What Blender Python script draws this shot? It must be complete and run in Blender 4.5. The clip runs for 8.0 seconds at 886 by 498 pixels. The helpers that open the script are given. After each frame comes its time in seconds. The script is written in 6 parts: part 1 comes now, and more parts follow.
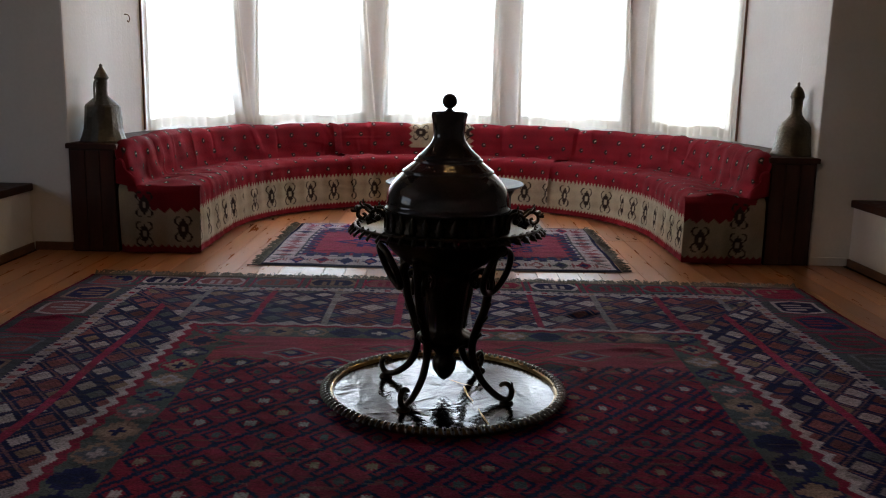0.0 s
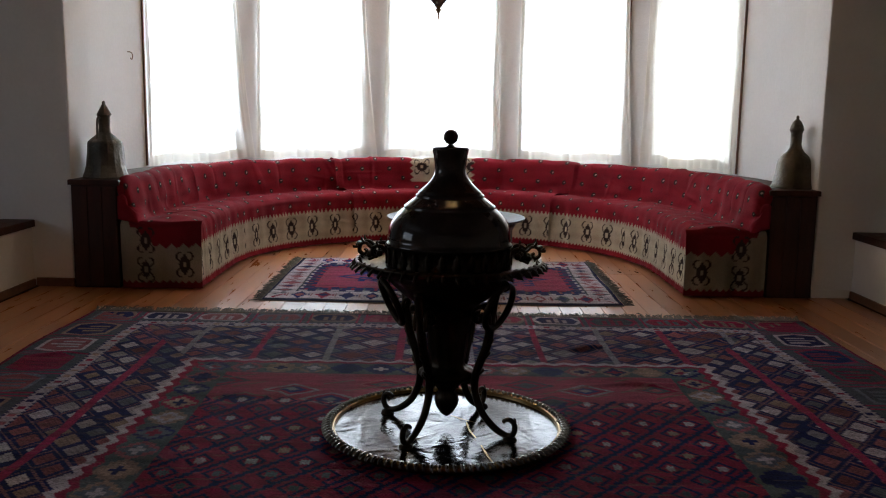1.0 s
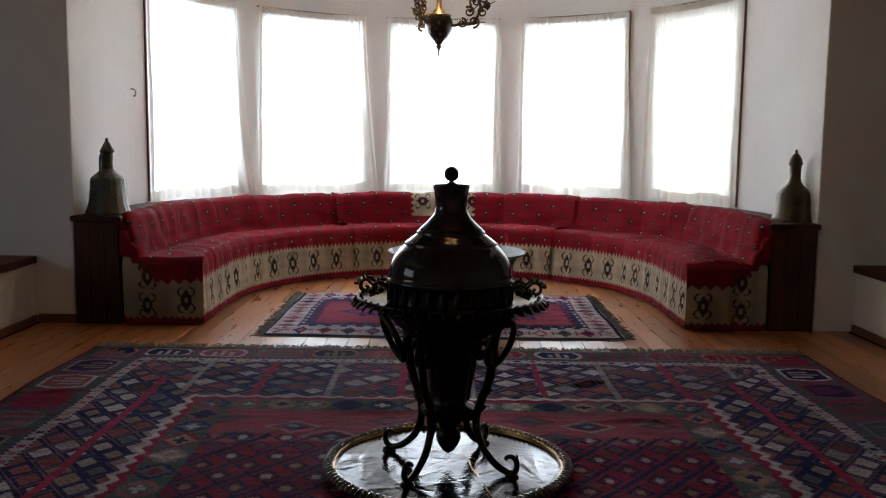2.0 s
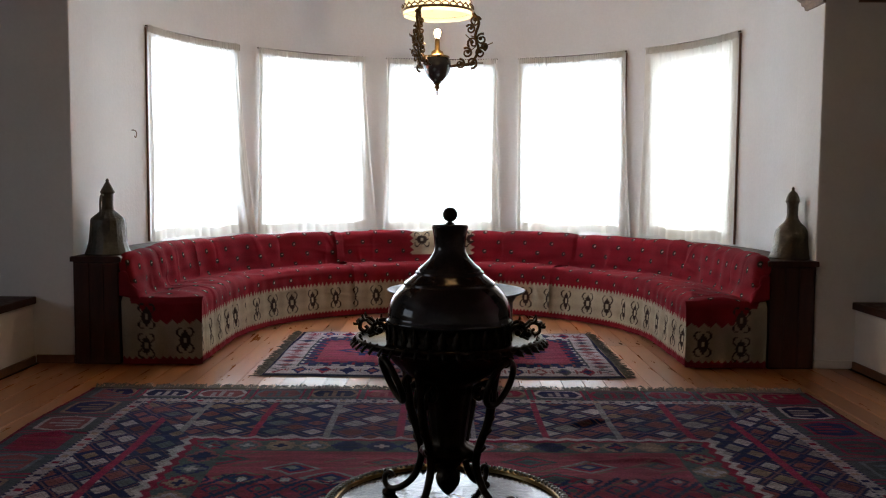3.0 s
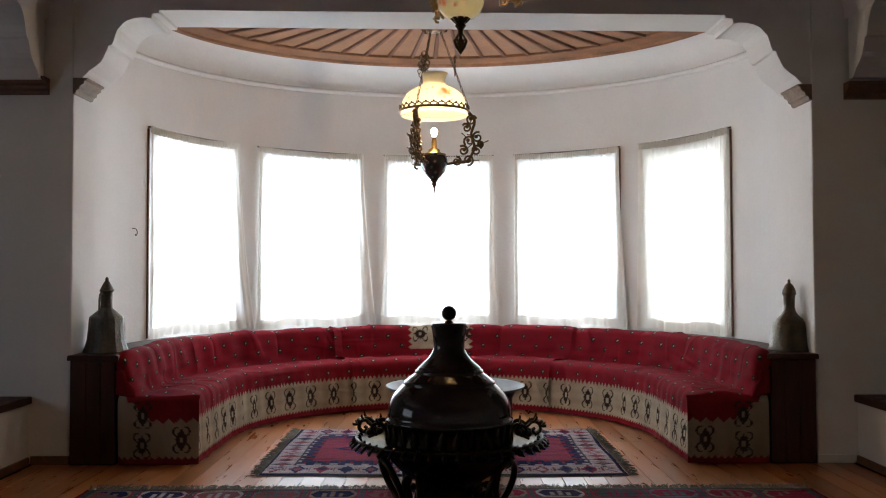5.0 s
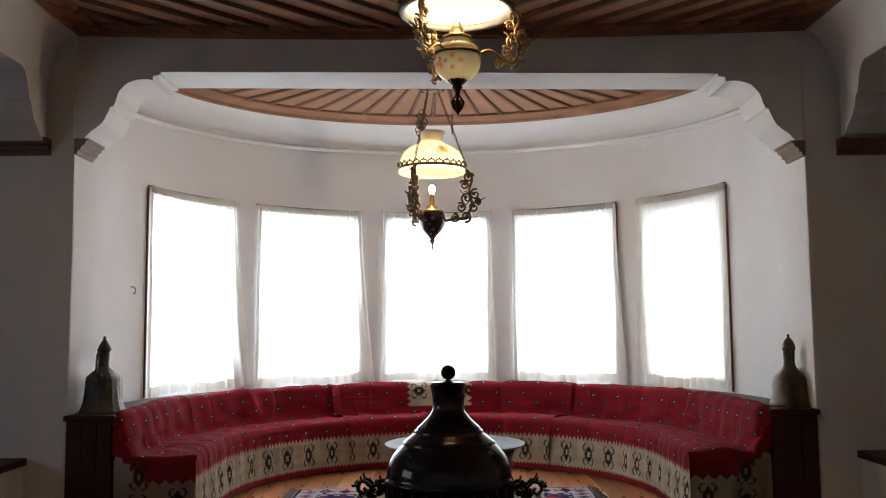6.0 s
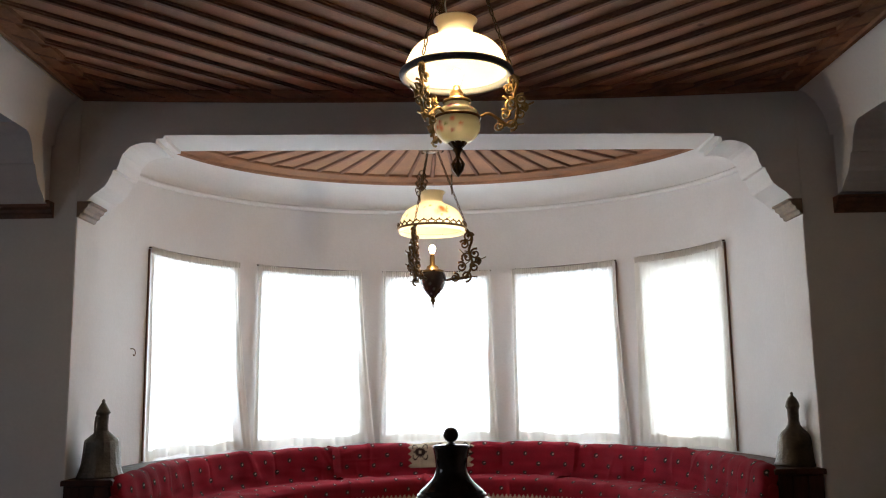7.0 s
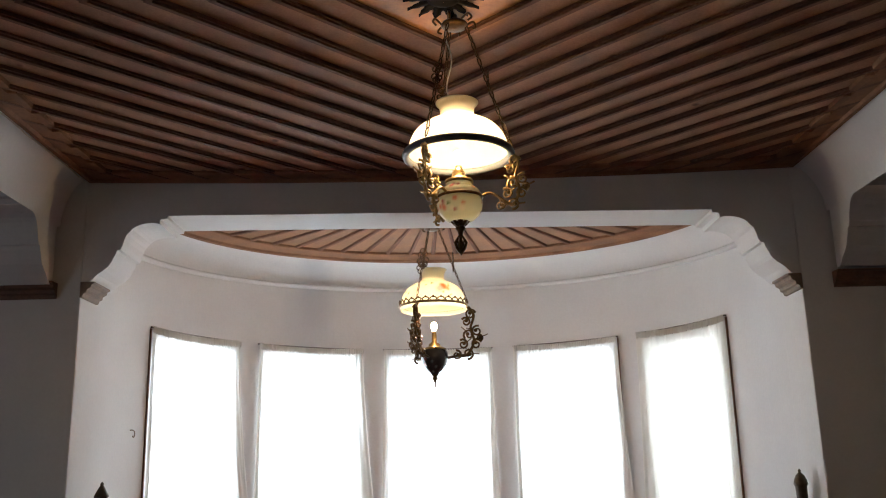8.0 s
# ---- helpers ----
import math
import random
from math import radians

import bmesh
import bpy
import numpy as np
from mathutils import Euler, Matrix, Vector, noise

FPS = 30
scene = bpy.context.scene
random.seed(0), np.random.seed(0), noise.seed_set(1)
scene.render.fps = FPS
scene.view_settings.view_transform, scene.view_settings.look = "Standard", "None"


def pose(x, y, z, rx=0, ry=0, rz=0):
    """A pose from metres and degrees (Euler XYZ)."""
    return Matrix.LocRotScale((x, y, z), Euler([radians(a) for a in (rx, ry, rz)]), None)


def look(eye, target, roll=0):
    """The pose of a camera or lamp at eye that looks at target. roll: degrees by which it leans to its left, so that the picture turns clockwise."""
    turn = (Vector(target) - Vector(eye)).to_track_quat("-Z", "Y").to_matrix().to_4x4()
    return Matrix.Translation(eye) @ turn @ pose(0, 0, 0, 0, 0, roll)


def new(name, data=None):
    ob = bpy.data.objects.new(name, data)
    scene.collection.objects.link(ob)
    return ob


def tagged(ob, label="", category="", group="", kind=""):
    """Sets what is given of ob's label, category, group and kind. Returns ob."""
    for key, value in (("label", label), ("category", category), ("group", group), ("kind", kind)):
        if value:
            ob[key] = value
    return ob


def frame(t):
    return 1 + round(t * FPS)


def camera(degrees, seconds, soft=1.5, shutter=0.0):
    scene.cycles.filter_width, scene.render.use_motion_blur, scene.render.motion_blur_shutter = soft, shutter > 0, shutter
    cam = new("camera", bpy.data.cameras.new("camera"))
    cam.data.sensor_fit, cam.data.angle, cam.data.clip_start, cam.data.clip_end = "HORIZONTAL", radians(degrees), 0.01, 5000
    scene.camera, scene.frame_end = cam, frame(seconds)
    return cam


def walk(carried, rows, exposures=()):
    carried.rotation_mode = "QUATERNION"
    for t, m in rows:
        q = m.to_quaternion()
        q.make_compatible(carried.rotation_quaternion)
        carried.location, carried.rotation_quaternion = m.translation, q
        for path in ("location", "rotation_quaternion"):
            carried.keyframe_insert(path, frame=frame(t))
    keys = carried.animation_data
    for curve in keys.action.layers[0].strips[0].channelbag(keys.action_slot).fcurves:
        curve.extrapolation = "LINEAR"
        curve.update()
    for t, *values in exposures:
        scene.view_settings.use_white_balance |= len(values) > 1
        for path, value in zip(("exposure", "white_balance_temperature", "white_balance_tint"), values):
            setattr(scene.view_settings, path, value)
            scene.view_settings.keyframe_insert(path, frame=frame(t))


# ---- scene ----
cam = camera(52.8, 8.0, soft=1.1)
PATH = [
    (0, (-0.004, 0.042, 1.148), (0.001, 2.007, 0.773), 1.2),
    (0.5, (-0.006, 0.048, 1.152), (-0.002, 2.019, 0.813), 1.0),
    (1, (-0.006, 0.047, 1.155), (-0.005, 2.024, 0.853), 0.9),
    (1.5, (-0.007, 0.044, 1.162), (-0.008, 2.027, 0.896), 0.8),
    (3, (-0.004, 0.03, 1.182), (-0.006, 2.024, 1.035), 0.4),
    (3.5, (-0.008, 0.024, 1.188), (-0.008, 2.022, 1.091), 0.3),
    (4, (-0.004, 0.013, 1.197), (-0.005, 2.013, 1.151), 0.1),
    (4.5, (-0.007, 0.009, 1.202), (-0.006, 2.009, 1.203), -0.0),
    (6, (-0.01, -0.007, 1.224), (-0.002, 1.985, 1.403), -0.5),
    (6.5, (-0.014, -0.016, 1.229), (-0.003, 1.971, 1.463), -0.7),
    (7, (-0.018, -0.02, 1.234), (-0.007, 1.956, 1.542), -0.9),
    (7.5, (-0.025, -0.032, 1.236), (-0.011, 1.928, 1.63), -1.2),
    (8, (-0.035, -0.046, 1.235), (-0.019, 1.896, 1.711), -1.4),
]
walk(cam, [(t, look(e, g, r)) for t, e, g, r in PATH], exposures=[(0, -0.2), (3.5, -0.2), (8, -0.3)])

# ---- world, sun, window light ----
world = bpy.data.worlds.new("sky")
scene.world = world
world.use_nodes = True
wn = world.node_tree
sky = wn.nodes.new("ShaderNodeTexSky")
sky.sky_type = "NISHITA"
sky.sun_disc = False
sky.sun_elevation, sky.sun_rotation = radians(48), radians(150)
wn.nodes["Background"].inputs[1].default_value = 0.10
wn.links.new(sky.outputs[0], wn.nodes["Background"].inputs[0])
sun = new("sun", bpy.data.lights.new("sun", "SUN"))
sun.data.energy, sun.data.angle, sun.data.color = 2.5, radians(0.5), (1.0, 0.95, 0.88)
sun.matrix_basis = look((0, 0, 0), (-0.33, -0.58, -0.74))

CY, R = 6.55, 2.44                      # centre and radius of the round bay
D = 5.76                                # face of the wall with the bay's arch
WINDOWS = [90.9 + 31.0 * k for k in (2, 1, 0, -1, -2)]
WINDOW_POWER = (122.0, 122.0, 120.0, 110.0, 41.0)     # the last one looks into trees
for a, power in zip(WINDOWS, WINDOW_POWER):
    lamp = new("window_daylight", bpy.data.lights.new("window_daylight", "AREA"))
    lamp.data.shape, lamp.data.size, lamp.data.size_y = "RECTANGLE", 0.98, 1.68
    lamp.data.energy, lamp.data.color = power, (0.755, 0.895, 1.05) if power > 50 else (0.84, 0.93, 0.97)
    c, s = math.cos(radians(a)), math.sin(radians(a))
    lamp.matrix_basis = look((2.72 * c, CY + 2.72 * s, 1.50), (0, CY, 1.50))
lamp = new("window_daylight", bpy.data.lights.new("window_daylight", "AREA"))
lamp.data.shape, lamp.data.size, lamp.data.size_y = "RECTANGLE", 2.0, 1.25
lamp.data.energy, lamp.data.color = 12.0, (0.755, 0.895, 1.05)
lamp.matrix_basis = look((-5.28, 2.5, 1.55), (0, 2.5, 1.55))


# ---- materials ----
def mat(name, colour, rough=0.6, metal=0.0, var=0.15, scale=6.0, fine=90.0, bump=0.15, bump_dist=0.002, attribute="", stretch=(1, 1, 1),
        spec=0.5, random_tone=0.0, sheen=0.0, coat=0.0, fine_var=0.1, rough_var=0.2):
    """A surface with two scales of variation in tone, fine relief and uneven gloss."""
    m = bpy.data.materials.new(name)
    m.use_nodes = True
    nt = m.node_tree
    nd, lk = nt.nodes, nt.links
    b = nd["Principled BSDF"]
    b.inputs["Metallic"].default_value = metal
    b.inputs["Specular IOR Level"].default_value = spec
    if sheen:
        b.inputs["Sheen Weight"].default_value = sheen
    if coat:
        b.inputs["Coat Weight"].default_value = coat
        b.inputs["Coat Roughness"].default_value = 0.15
    tc = nd.new("ShaderNodeTexCoord")
    mp = nd.new("ShaderNodeMapping")
    mp.inputs["Scale"].default_value = stretch
    lk.new(tc.outputs["Object"], mp.inputs[0])
    n1, n2 = nd.new("ShaderNodeTexNoise"), nd.new("ShaderNodeTexNoise")
    n1.inputs["Scale"].default_value, n1.inputs["Detail"].default_value = scale, 6
    n2.inputs["Scale"].default_value, n2.inputs["Detail"].default_value = fine, 3
    lk.new(mp.outputs[0], n1.inputs[0])
    lk.new(mp.outputs[0], n2.inputs[0])
    if attribute:
        src = nd.new("ShaderNodeAttribute")
        src.attribute_name = attribute
        base = src.outputs["Color"]
    else:
        src = nd.new("ShaderNodeRGB")
        src.outputs[0].default_value = (*colour, 1)
        base = src.outputs[0]
    mr = nd.new("ShaderNodeMapRange")
    mr.inputs[1].default_value, mr.inputs[2].default_value = 0.3, 0.7
    mr.inputs[3].default_value, mr.inputs[4].default_value = 1 - var, 1 + var
    lk.new(n1.outputs[0], mr.inputs[0])
    mf = nd.new("ShaderNodeMapRange")
    mf.inputs[1].default_value, mf.inputs[2].default_value = 0.3, 0.7
    mf.inputs[3].default_value, mf.inputs[4].default_value = 1 - fine_var, 1 + fine_var
    lk.new(n2.outputs[0], mf.inputs[0])
    mul = nd.new("ShaderNodeMath")
    mul.operation = "MULTIPLY"
    lk.new(mr.outputs[0], mul.inputs[0])
    lk.new(mf.outputs[0], mul.inputs[1])
    out = mul.outputs[0]
    if random_tone:
        oi = nd.new("ShaderNodeObjectInfo")
        ro = nd.new("ShaderNodeMapRange")
        ro.inputs[3].default_value, ro.inputs[4].default_value = 1 - random_tone, 1 + random_tone
        lk.new(oi.outputs["Random"], ro.inputs[0])
        m3 = nd.new("ShaderNodeMath")
        m3.operation = "MULTIPLY"
        lk.new(out, m3.inputs[0])
        lk.new(ro.outputs[0], m3.inputs[1])
        out = m3.outputs[0]
    vm = nd.new("ShaderNodeVectorMath")
    vm.operation = "SCALE"
    lk.new(base, vm.inputs[0])
    lk.new(out, vm.inputs["Scale"])
    lk.new(vm.outputs[0], b.inputs["Base Color"])
    rr = nd.new("ShaderNodeMapRange")
    rr.inputs[1].default_value, rr.inputs[2].default_value = 0.3, 0.7
    rr.inputs[3].default_value, rr.inputs[4].default_value = max(0.02, rough * (1 - rough_var)), min(1, rough * (1 + rough_var))
    lk.new(n1.outputs[0], rr.inputs[0])
    lk.new(rr.outputs[0], b.inputs["Roughness"])
    if bump:
        bp = nd.new("ShaderNodeBump")
        bp.inputs["Strength"].default_value, bp.inputs["Distance"].default_value = bump, bump_dist
        ad = nd.new("ShaderNodeMath")
        lk.new(n1.outputs[0], ad.inputs[0])
        lk.new(n2.outputs[0], ad.inputs[1])
        lk.new(ad.outputs[0], bp.inputs["Height"])
        lk.new(bp.outputs[0], b.inputs["Normal"])
    return m


def knotty(m):
    """Adds dark knots and a few pale scuffs to a board's colour."""
    nd, lk = m.node_tree.nodes, m.node_tree.links
    b = nd["Principled BSDF"]
    src = b.inputs["Base Color"].links[0].from_socket
    tc, vo, no = nd.new("ShaderNodeTexCoord"), nd.new("ShaderNodeTexVoronoi"), nd.new("ShaderNodeTexNoise")
    vo.inputs["Scale"].default_value = 3.4
    no.inputs["Scale"].default_value, no.inputs["Detail"].default_value = 5.0, 8
    for tex in (vo, no):
        lk.new(tc.outputs["Object"], tex.inputs["Vector"])
    for out, lo, hi, top, colour in ((vo.outputs["Distance"], 0.10, 0.05, 0.7, (0.05, 0.022, 0.014, 1)), (no.outputs[0], 0.66, 0.76, 0.35, (0.42, 0.32, 0.27, 1))):
        mr, mx = nd.new("ShaderNodeMapRange"), nd.new("ShaderNodeMix")
        mr.inputs[1].default_value, mr.inputs[2].default_value, mr.inputs[4].default_value = lo, hi, top
        mx.data_type = "RGBA"
        mx.inputs["B"].default_value = colour
        lk.new(out, mr.inputs[0])
        lk.new(mr.outputs[0], mx.inputs["Factor"])
        lk.new(src, mx.inputs["A"])
        src = mx.outputs["Result"]
    lk.new(src, b.inputs["Base Color"])
    return m


PLASTER = mat("white_plaster", (0.755, 0.735, 0.72), 0.85, var=0.035, scale=2.2, fine=45, bump=0.35, bump_dist=0.004, fine_var=0.02)


def banded_plaster():
    """White plaster with one soft grey band that runs down the upper wall."""
    m = mat("grey_banded_white_plaster", (0.755, 0.735, 0.72), 0.85, var=0.035, scale=2.2, fine=45, bump=0.35, bump_dist=0.004, fine_var=0.02)
    nd, lk = m.node_tree.nodes, m.node_tree.links
    b = nd["Principled BSDF"]
    src = b.inputs["Base Color"].links[0].from_socket
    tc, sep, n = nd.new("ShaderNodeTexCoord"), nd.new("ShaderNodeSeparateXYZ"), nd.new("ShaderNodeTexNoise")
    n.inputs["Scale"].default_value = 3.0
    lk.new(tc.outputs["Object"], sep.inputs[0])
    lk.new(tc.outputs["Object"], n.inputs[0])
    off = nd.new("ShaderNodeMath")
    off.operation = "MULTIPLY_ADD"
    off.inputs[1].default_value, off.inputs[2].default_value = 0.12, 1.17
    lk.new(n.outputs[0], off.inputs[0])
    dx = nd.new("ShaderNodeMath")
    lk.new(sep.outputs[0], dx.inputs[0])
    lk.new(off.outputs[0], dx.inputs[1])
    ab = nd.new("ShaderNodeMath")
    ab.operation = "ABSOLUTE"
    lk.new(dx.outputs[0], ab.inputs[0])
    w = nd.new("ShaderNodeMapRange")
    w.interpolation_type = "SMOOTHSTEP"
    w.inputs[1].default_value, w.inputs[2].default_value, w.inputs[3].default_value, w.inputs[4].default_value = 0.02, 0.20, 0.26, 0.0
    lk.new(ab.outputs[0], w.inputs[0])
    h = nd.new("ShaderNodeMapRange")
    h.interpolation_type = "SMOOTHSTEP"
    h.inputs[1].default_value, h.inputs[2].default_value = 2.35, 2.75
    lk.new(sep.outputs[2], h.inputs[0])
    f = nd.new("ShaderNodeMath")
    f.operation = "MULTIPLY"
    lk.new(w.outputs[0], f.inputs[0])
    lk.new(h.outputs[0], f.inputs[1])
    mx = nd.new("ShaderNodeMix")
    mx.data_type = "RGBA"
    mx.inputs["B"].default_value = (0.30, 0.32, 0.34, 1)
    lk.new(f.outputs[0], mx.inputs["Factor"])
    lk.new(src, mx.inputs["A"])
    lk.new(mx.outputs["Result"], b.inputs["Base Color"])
    return m


PLASTER_BANDED = banded_plaster()
WOOD_FLOOR = mat("oiled_floor_board", (0.36, 0.135, 0.046), 0.28, var=0.14, scale=2.5, fine=40, bump=0.0, stretch=(5, 0.7, 5), random_tone=0.26, fine_var=0.05, rough_var=0.04)
WOOD_JOINT = mat("dark_floor_joint", (0.03, 0.016, 0.01), 0.9)
WOOD_CEIL = knotty(mat("brown_ceiling_board", (0.36, 0.180, 0.105), 0.75, var=0.14, scale=4, fine=40, bump=0.3, stretch=(2, 2, 2), spec=0.12))
WOOD_BATTEN = mat("dark_ceiling_batten", (0.165, 0.078, 0.048), 0.75, var=0.2, scale=6, fine=50, bump=0.3, spec=0.12)
WOOD_FAN = mat("pale_brown_ceiling_board", (0.29, 0.145, 0.080), 0.7, var=0.2, scale=4, fine=40, bump=0.3, spec=0.12)
WOOD_FANBAT = mat("brown_ceiling_batten", (0.24, 0.112, 0.058), 0.7, var=0.3, scale=5, fine=50, bump=0.3, spec=0.12)
WOOD_DARK = mat("dark_stained_wood", (0.046, 0.014, 0.0085), 0.55, var=0.35, scale=5, fine=60, bump=0.25, stretch=(4, 4, 0.5), spec=0.25)
WOOD_FRAME = mat("brown_window_wood", (0.17, 0.08, 0.045), 0.6, var=0.3, scale=8, fine=60, bump=0.25)
WOOD_WORN = mat("worn_grey_wood", (0.22, 0.15, 0.105), 0.7, var=0.35, scale=9, fine=70, bump=0.4)
WOOD_GOLD = mat("orange_varnished_wood", (0.42, 0.17, 0.045), 0.45, var=0.25, scale=8, fine=60, bump=0.25)
KILIM = mat("woven_kilim", (1, 1, 1), 0.95, attribute="weave", var=0.22, scale=9, fine=120, bump=1.0, bump_dist=0.008, stretch=(1, 4, 1), spec=0.07, fine_var=0.6)
COVER = mat("woven_divan_cover", (1, 1, 1), 0.95, attribute="weave", var=0.16, scale=5, fine=180, bump=0.5, bump_dist=0.003, spec=0.05, fine_var=0.14)
FRINGE = mat("grey_wool_fringe", (0.17, 0.15, 0.135), 0.95, var=0.3, scale=10)
FRINGE_DARK = mat("dark_wool_fringe", (0.13, 0.115, 0.10), 0.95, var=0.3, scale=10)
BRONZE = mat("blackened_bronze", (0.055, 0.047, 0.045), 0.085, metal=0.55, var=0.35, scale=9, fine=120, bump=0.06, bump_dist=0.001, spec=0.5)
BRONZE_CAST = mat("dark_cast_bronze", (0.042, 0.028, 0.017), 0.36, metal=0.8, var=0.4, scale=14, fine=120, bump=0.4, bump_dist=0.002)
BRASS_OLD = mat("aged_brass", (0.24, 0.155, 0.065), 0.32, metal=1.0, var=0.35, scale=15, fine=140, bump=0.3)
TARNISHED = mat("tarnished_silver", (0.20, 0.175, 0.15), 0.30, metal=1.0, var=0.4, scale=25, fine=140, bump=0.3)
BRASS_GILT = mat("gilt_brass", (0.44, 0.29, 0.13), 0.34, metal=1.0, var=0.3, scale=25, fine=140, bump=0.3)
BRASS_DARK = mat("darkened_brass_openwork", (0.115, 0.062, 0.025), 0.38, metal=1.0, var=0.4, scale=25, fine=140, bump=0.3)
COPPER_TIN = mat("grey_tinned_copper", (0.10, 0.09, 0.075), 0.5, metal=0.7, var=0.4, scale=7, fine=60, bump=0.5, bump_dist=0.006)
COPPER_HAM = mat("hammered_copper", (0.075, 0.056, 0.038), 0.42, metal=0.6, var=0.4, scale=9, fine=55, bump=0.7, bump_dist=0.006)
PEWTER = mat("dull_pewter_tray", (0.10, 0.105, 0.12), 0.55, metal=0.2, var=0.2, scale=10, fine=90, bump=0.2)
IRON = mat("black_iron", (0.02, 0.017, 0.015), 0.5, metal=0.4)
SOOT = mat("sooty_carved_wood", (0.010, 0.007, 0.005), 0.8, spec=0.1)
CABLE = mat("ivory_cable", (0.55, 0.47, 0.36), 0.5, var=0.05)


def foil_material():
    m = mat("creased_silver_sheet", (0.060, 0.061, 0.070), 0.14, metal=1.0, var=0.3, scale=7, fine=48, bump=0.30, bump_dist=0.004, rough_var=0.5)
    return m


FOIL = foil_material()


def cloth_material(name="white_cotton_voile", through_=0.55):
    """Thin white cotton that lets daylight through."""
    m = bpy.data.materials.new(name)
    m.use_nodes = True
    nd, lk = m.node_tree.nodes, m.node_tree.links
    nd.remove(nd["Principled BSDF"])
    d, t, mx = nd.new("ShaderNodeBsdfDiffuse"), nd.new("ShaderNodeBsdfTranslucent"), nd.new("ShaderNodeMixShader")
    tc, n = nd.new("ShaderNodeTexCoord"), nd.new("ShaderNodeTexNoise")
    n.inputs["Scale"].default_value, n.inputs["Detail"].default_value = 5, 5
    lk.new(tc.outputs["Object"], n.inputs[0])
    cr = nd.new("ShaderNodeValToRGB")
    cr.color_ramp.elements[0].position, cr.color_ramp.elements[1].position = 0.3, 0.7
    cr.color_ramp.elements[0].color, cr.color_ramp.elements[1].color = (0.80, 0.77, 0.71, 1), (0.88, 0.86, 0.82, 1)
    lk.new(n.outputs[0], cr.inputs[0])
    lk.new(cr.outputs[0], d.inputs[0])
    lk.new(cr.outputs[0], t.inputs[0])
    mx.inputs[0].default_value = through_
    lk.new(d.outputs[0], mx.inputs[1])
    lk.new(t.outputs[0], mx.inputs[2])
    lk.new(mx.outputs[0], nd["Material Output"].inputs[0])
    return m


VOILE = cloth_material()
VOILE_DOUBLE = cloth_material("doubled_white_cotton", 0.16)


def opal_material(name, attribute="", through_=0.6):
    """Milk glass that glows with the bulb behind it."""
    m = bpy.data.materials.new(name)
    m.use_nodes = True
    nd, lk = m.node_tree.nodes, m.node_tree.links
    b = nd["Principled BSDF"]
    t, mx = nd.new("ShaderNodeBsdfTranslucent"), nd.new("ShaderNodeMixShader")
    b.inputs["Roughness"].default_value = 0.12
    col = nd.new("ShaderNodeRGB")
    col.outputs[0].default_value = (0.86, 0.80, 0.66, 1)
    base = col.outputs[0]
    if attribute:
        at = nd.new("ShaderNodeAttribute")
        at.attribute_name = attribute
        base = at.outputs["Color"]
    lk.new(base, b.inputs["Base Color"])
    lk.new(base, t.inputs[0])
    mx.inputs[0].default_value = through_
    lk.new(b.outputs[0], mx.inputs[1])
    lk.new(t.outputs[0], mx.inputs[2])
    lk.new(mx.outputs[0], nd["Material Output"].inputs[0])
    return m


OPAL = opal_material("white_opal_glass")
OPAL_PAINTED = opal_material("painted_opal_glass", "weave")


FONT_GLASS = opal_material("painted_milk_glass", "weave", 0.28)


def porcelain(name):
    return mat(name, (1, 1, 1), 0.18, attribute="weave", var=0.06, scale=20, fine=120, bump=0.05, coat=0.6)


CERAMIC = porcelain("dark_mottled_ceramic")
GLOW = bpy.data.materials.new("glowing_bulb")
GLOW.use_nodes = True
GLOW.node_tree.nodes["Principled BSDF"].inputs["Emission Color"].default_value = (1.0, 0.70, 0.36, 1)
GLOW.node_tree.nodes["Principled BSDF"].inputs["Emission Strength"].default_value = 740.0


# ---- mesh helpers ----
def shape(name, verts, faces, material, parent=None, label="", smooth=False, colours=None):
    me = bpy.data.meshes.new(name)
    me.from_pydata([tuple(v) for v in verts], [], [tuple(f) for f in faces])
    me.materials.append(material)
    if smooth:
        me.polygons.foreach_set("use_smooth", [True] * len(me.polygons))
    if colours is not None:
        layer = me.color_attributes.new("weave", "FLOAT_COLOR", "POINT")
        full = np.ones((len(verts), 4), dtype=np.float32)
        full[:, :3] = colours
        layer.data.foreach_set("color", full.ravel())
    me.update()
    ob = new(name, me)
    if parent is not None:
        ob.parent = parent
    if label:
        ob["label"] = label
    return ob


def merge(*pieces):
    """Several (verts, faces) as one."""
    vs, fs = [], []
    for v, f in pieces:
        k = len(vs)
        vs += list(v)
        fs += [tuple(i + k for i in q) for q in f]
    return vs, fs


def box(x0, x1, y0, y1, z0, z1, bev=0.0):
    """A box, its long edges chamfered by bev."""
    if bev <= 0:
        v = [(x, y, z) for z in (z0, z1) for y in (y0, y1) for x in (x0, x1)]
        return v, [(0, 2, 3, 1), (4, 5, 7, 6), (0, 1, 5, 4), (1, 3, 7, 5), (3, 2, 6, 7), (2, 0, 4, 6)]
    bm = bmesh.new()
    bmesh.ops.create_cube(bm, size=1, matrix=Matrix.Translation(((x0 + x1) / 2, (y0 + y1) / 2, (z0 + z1) / 2)) @ Matrix.Diagonal((x1 - x0, y1 - y0, z1 - z0, 1)))
    bmesh.ops.bevel(bm, geom=bm.edges[:], offset=bev, segments=2, affect="EDGES", profile=0.6)
    bm.verts.index_update()
    out = [tuple(v.co) for v in bm.verts], [tuple(v.index for v in f.verts) for f in bm.faces]
    bm.free()
    return out


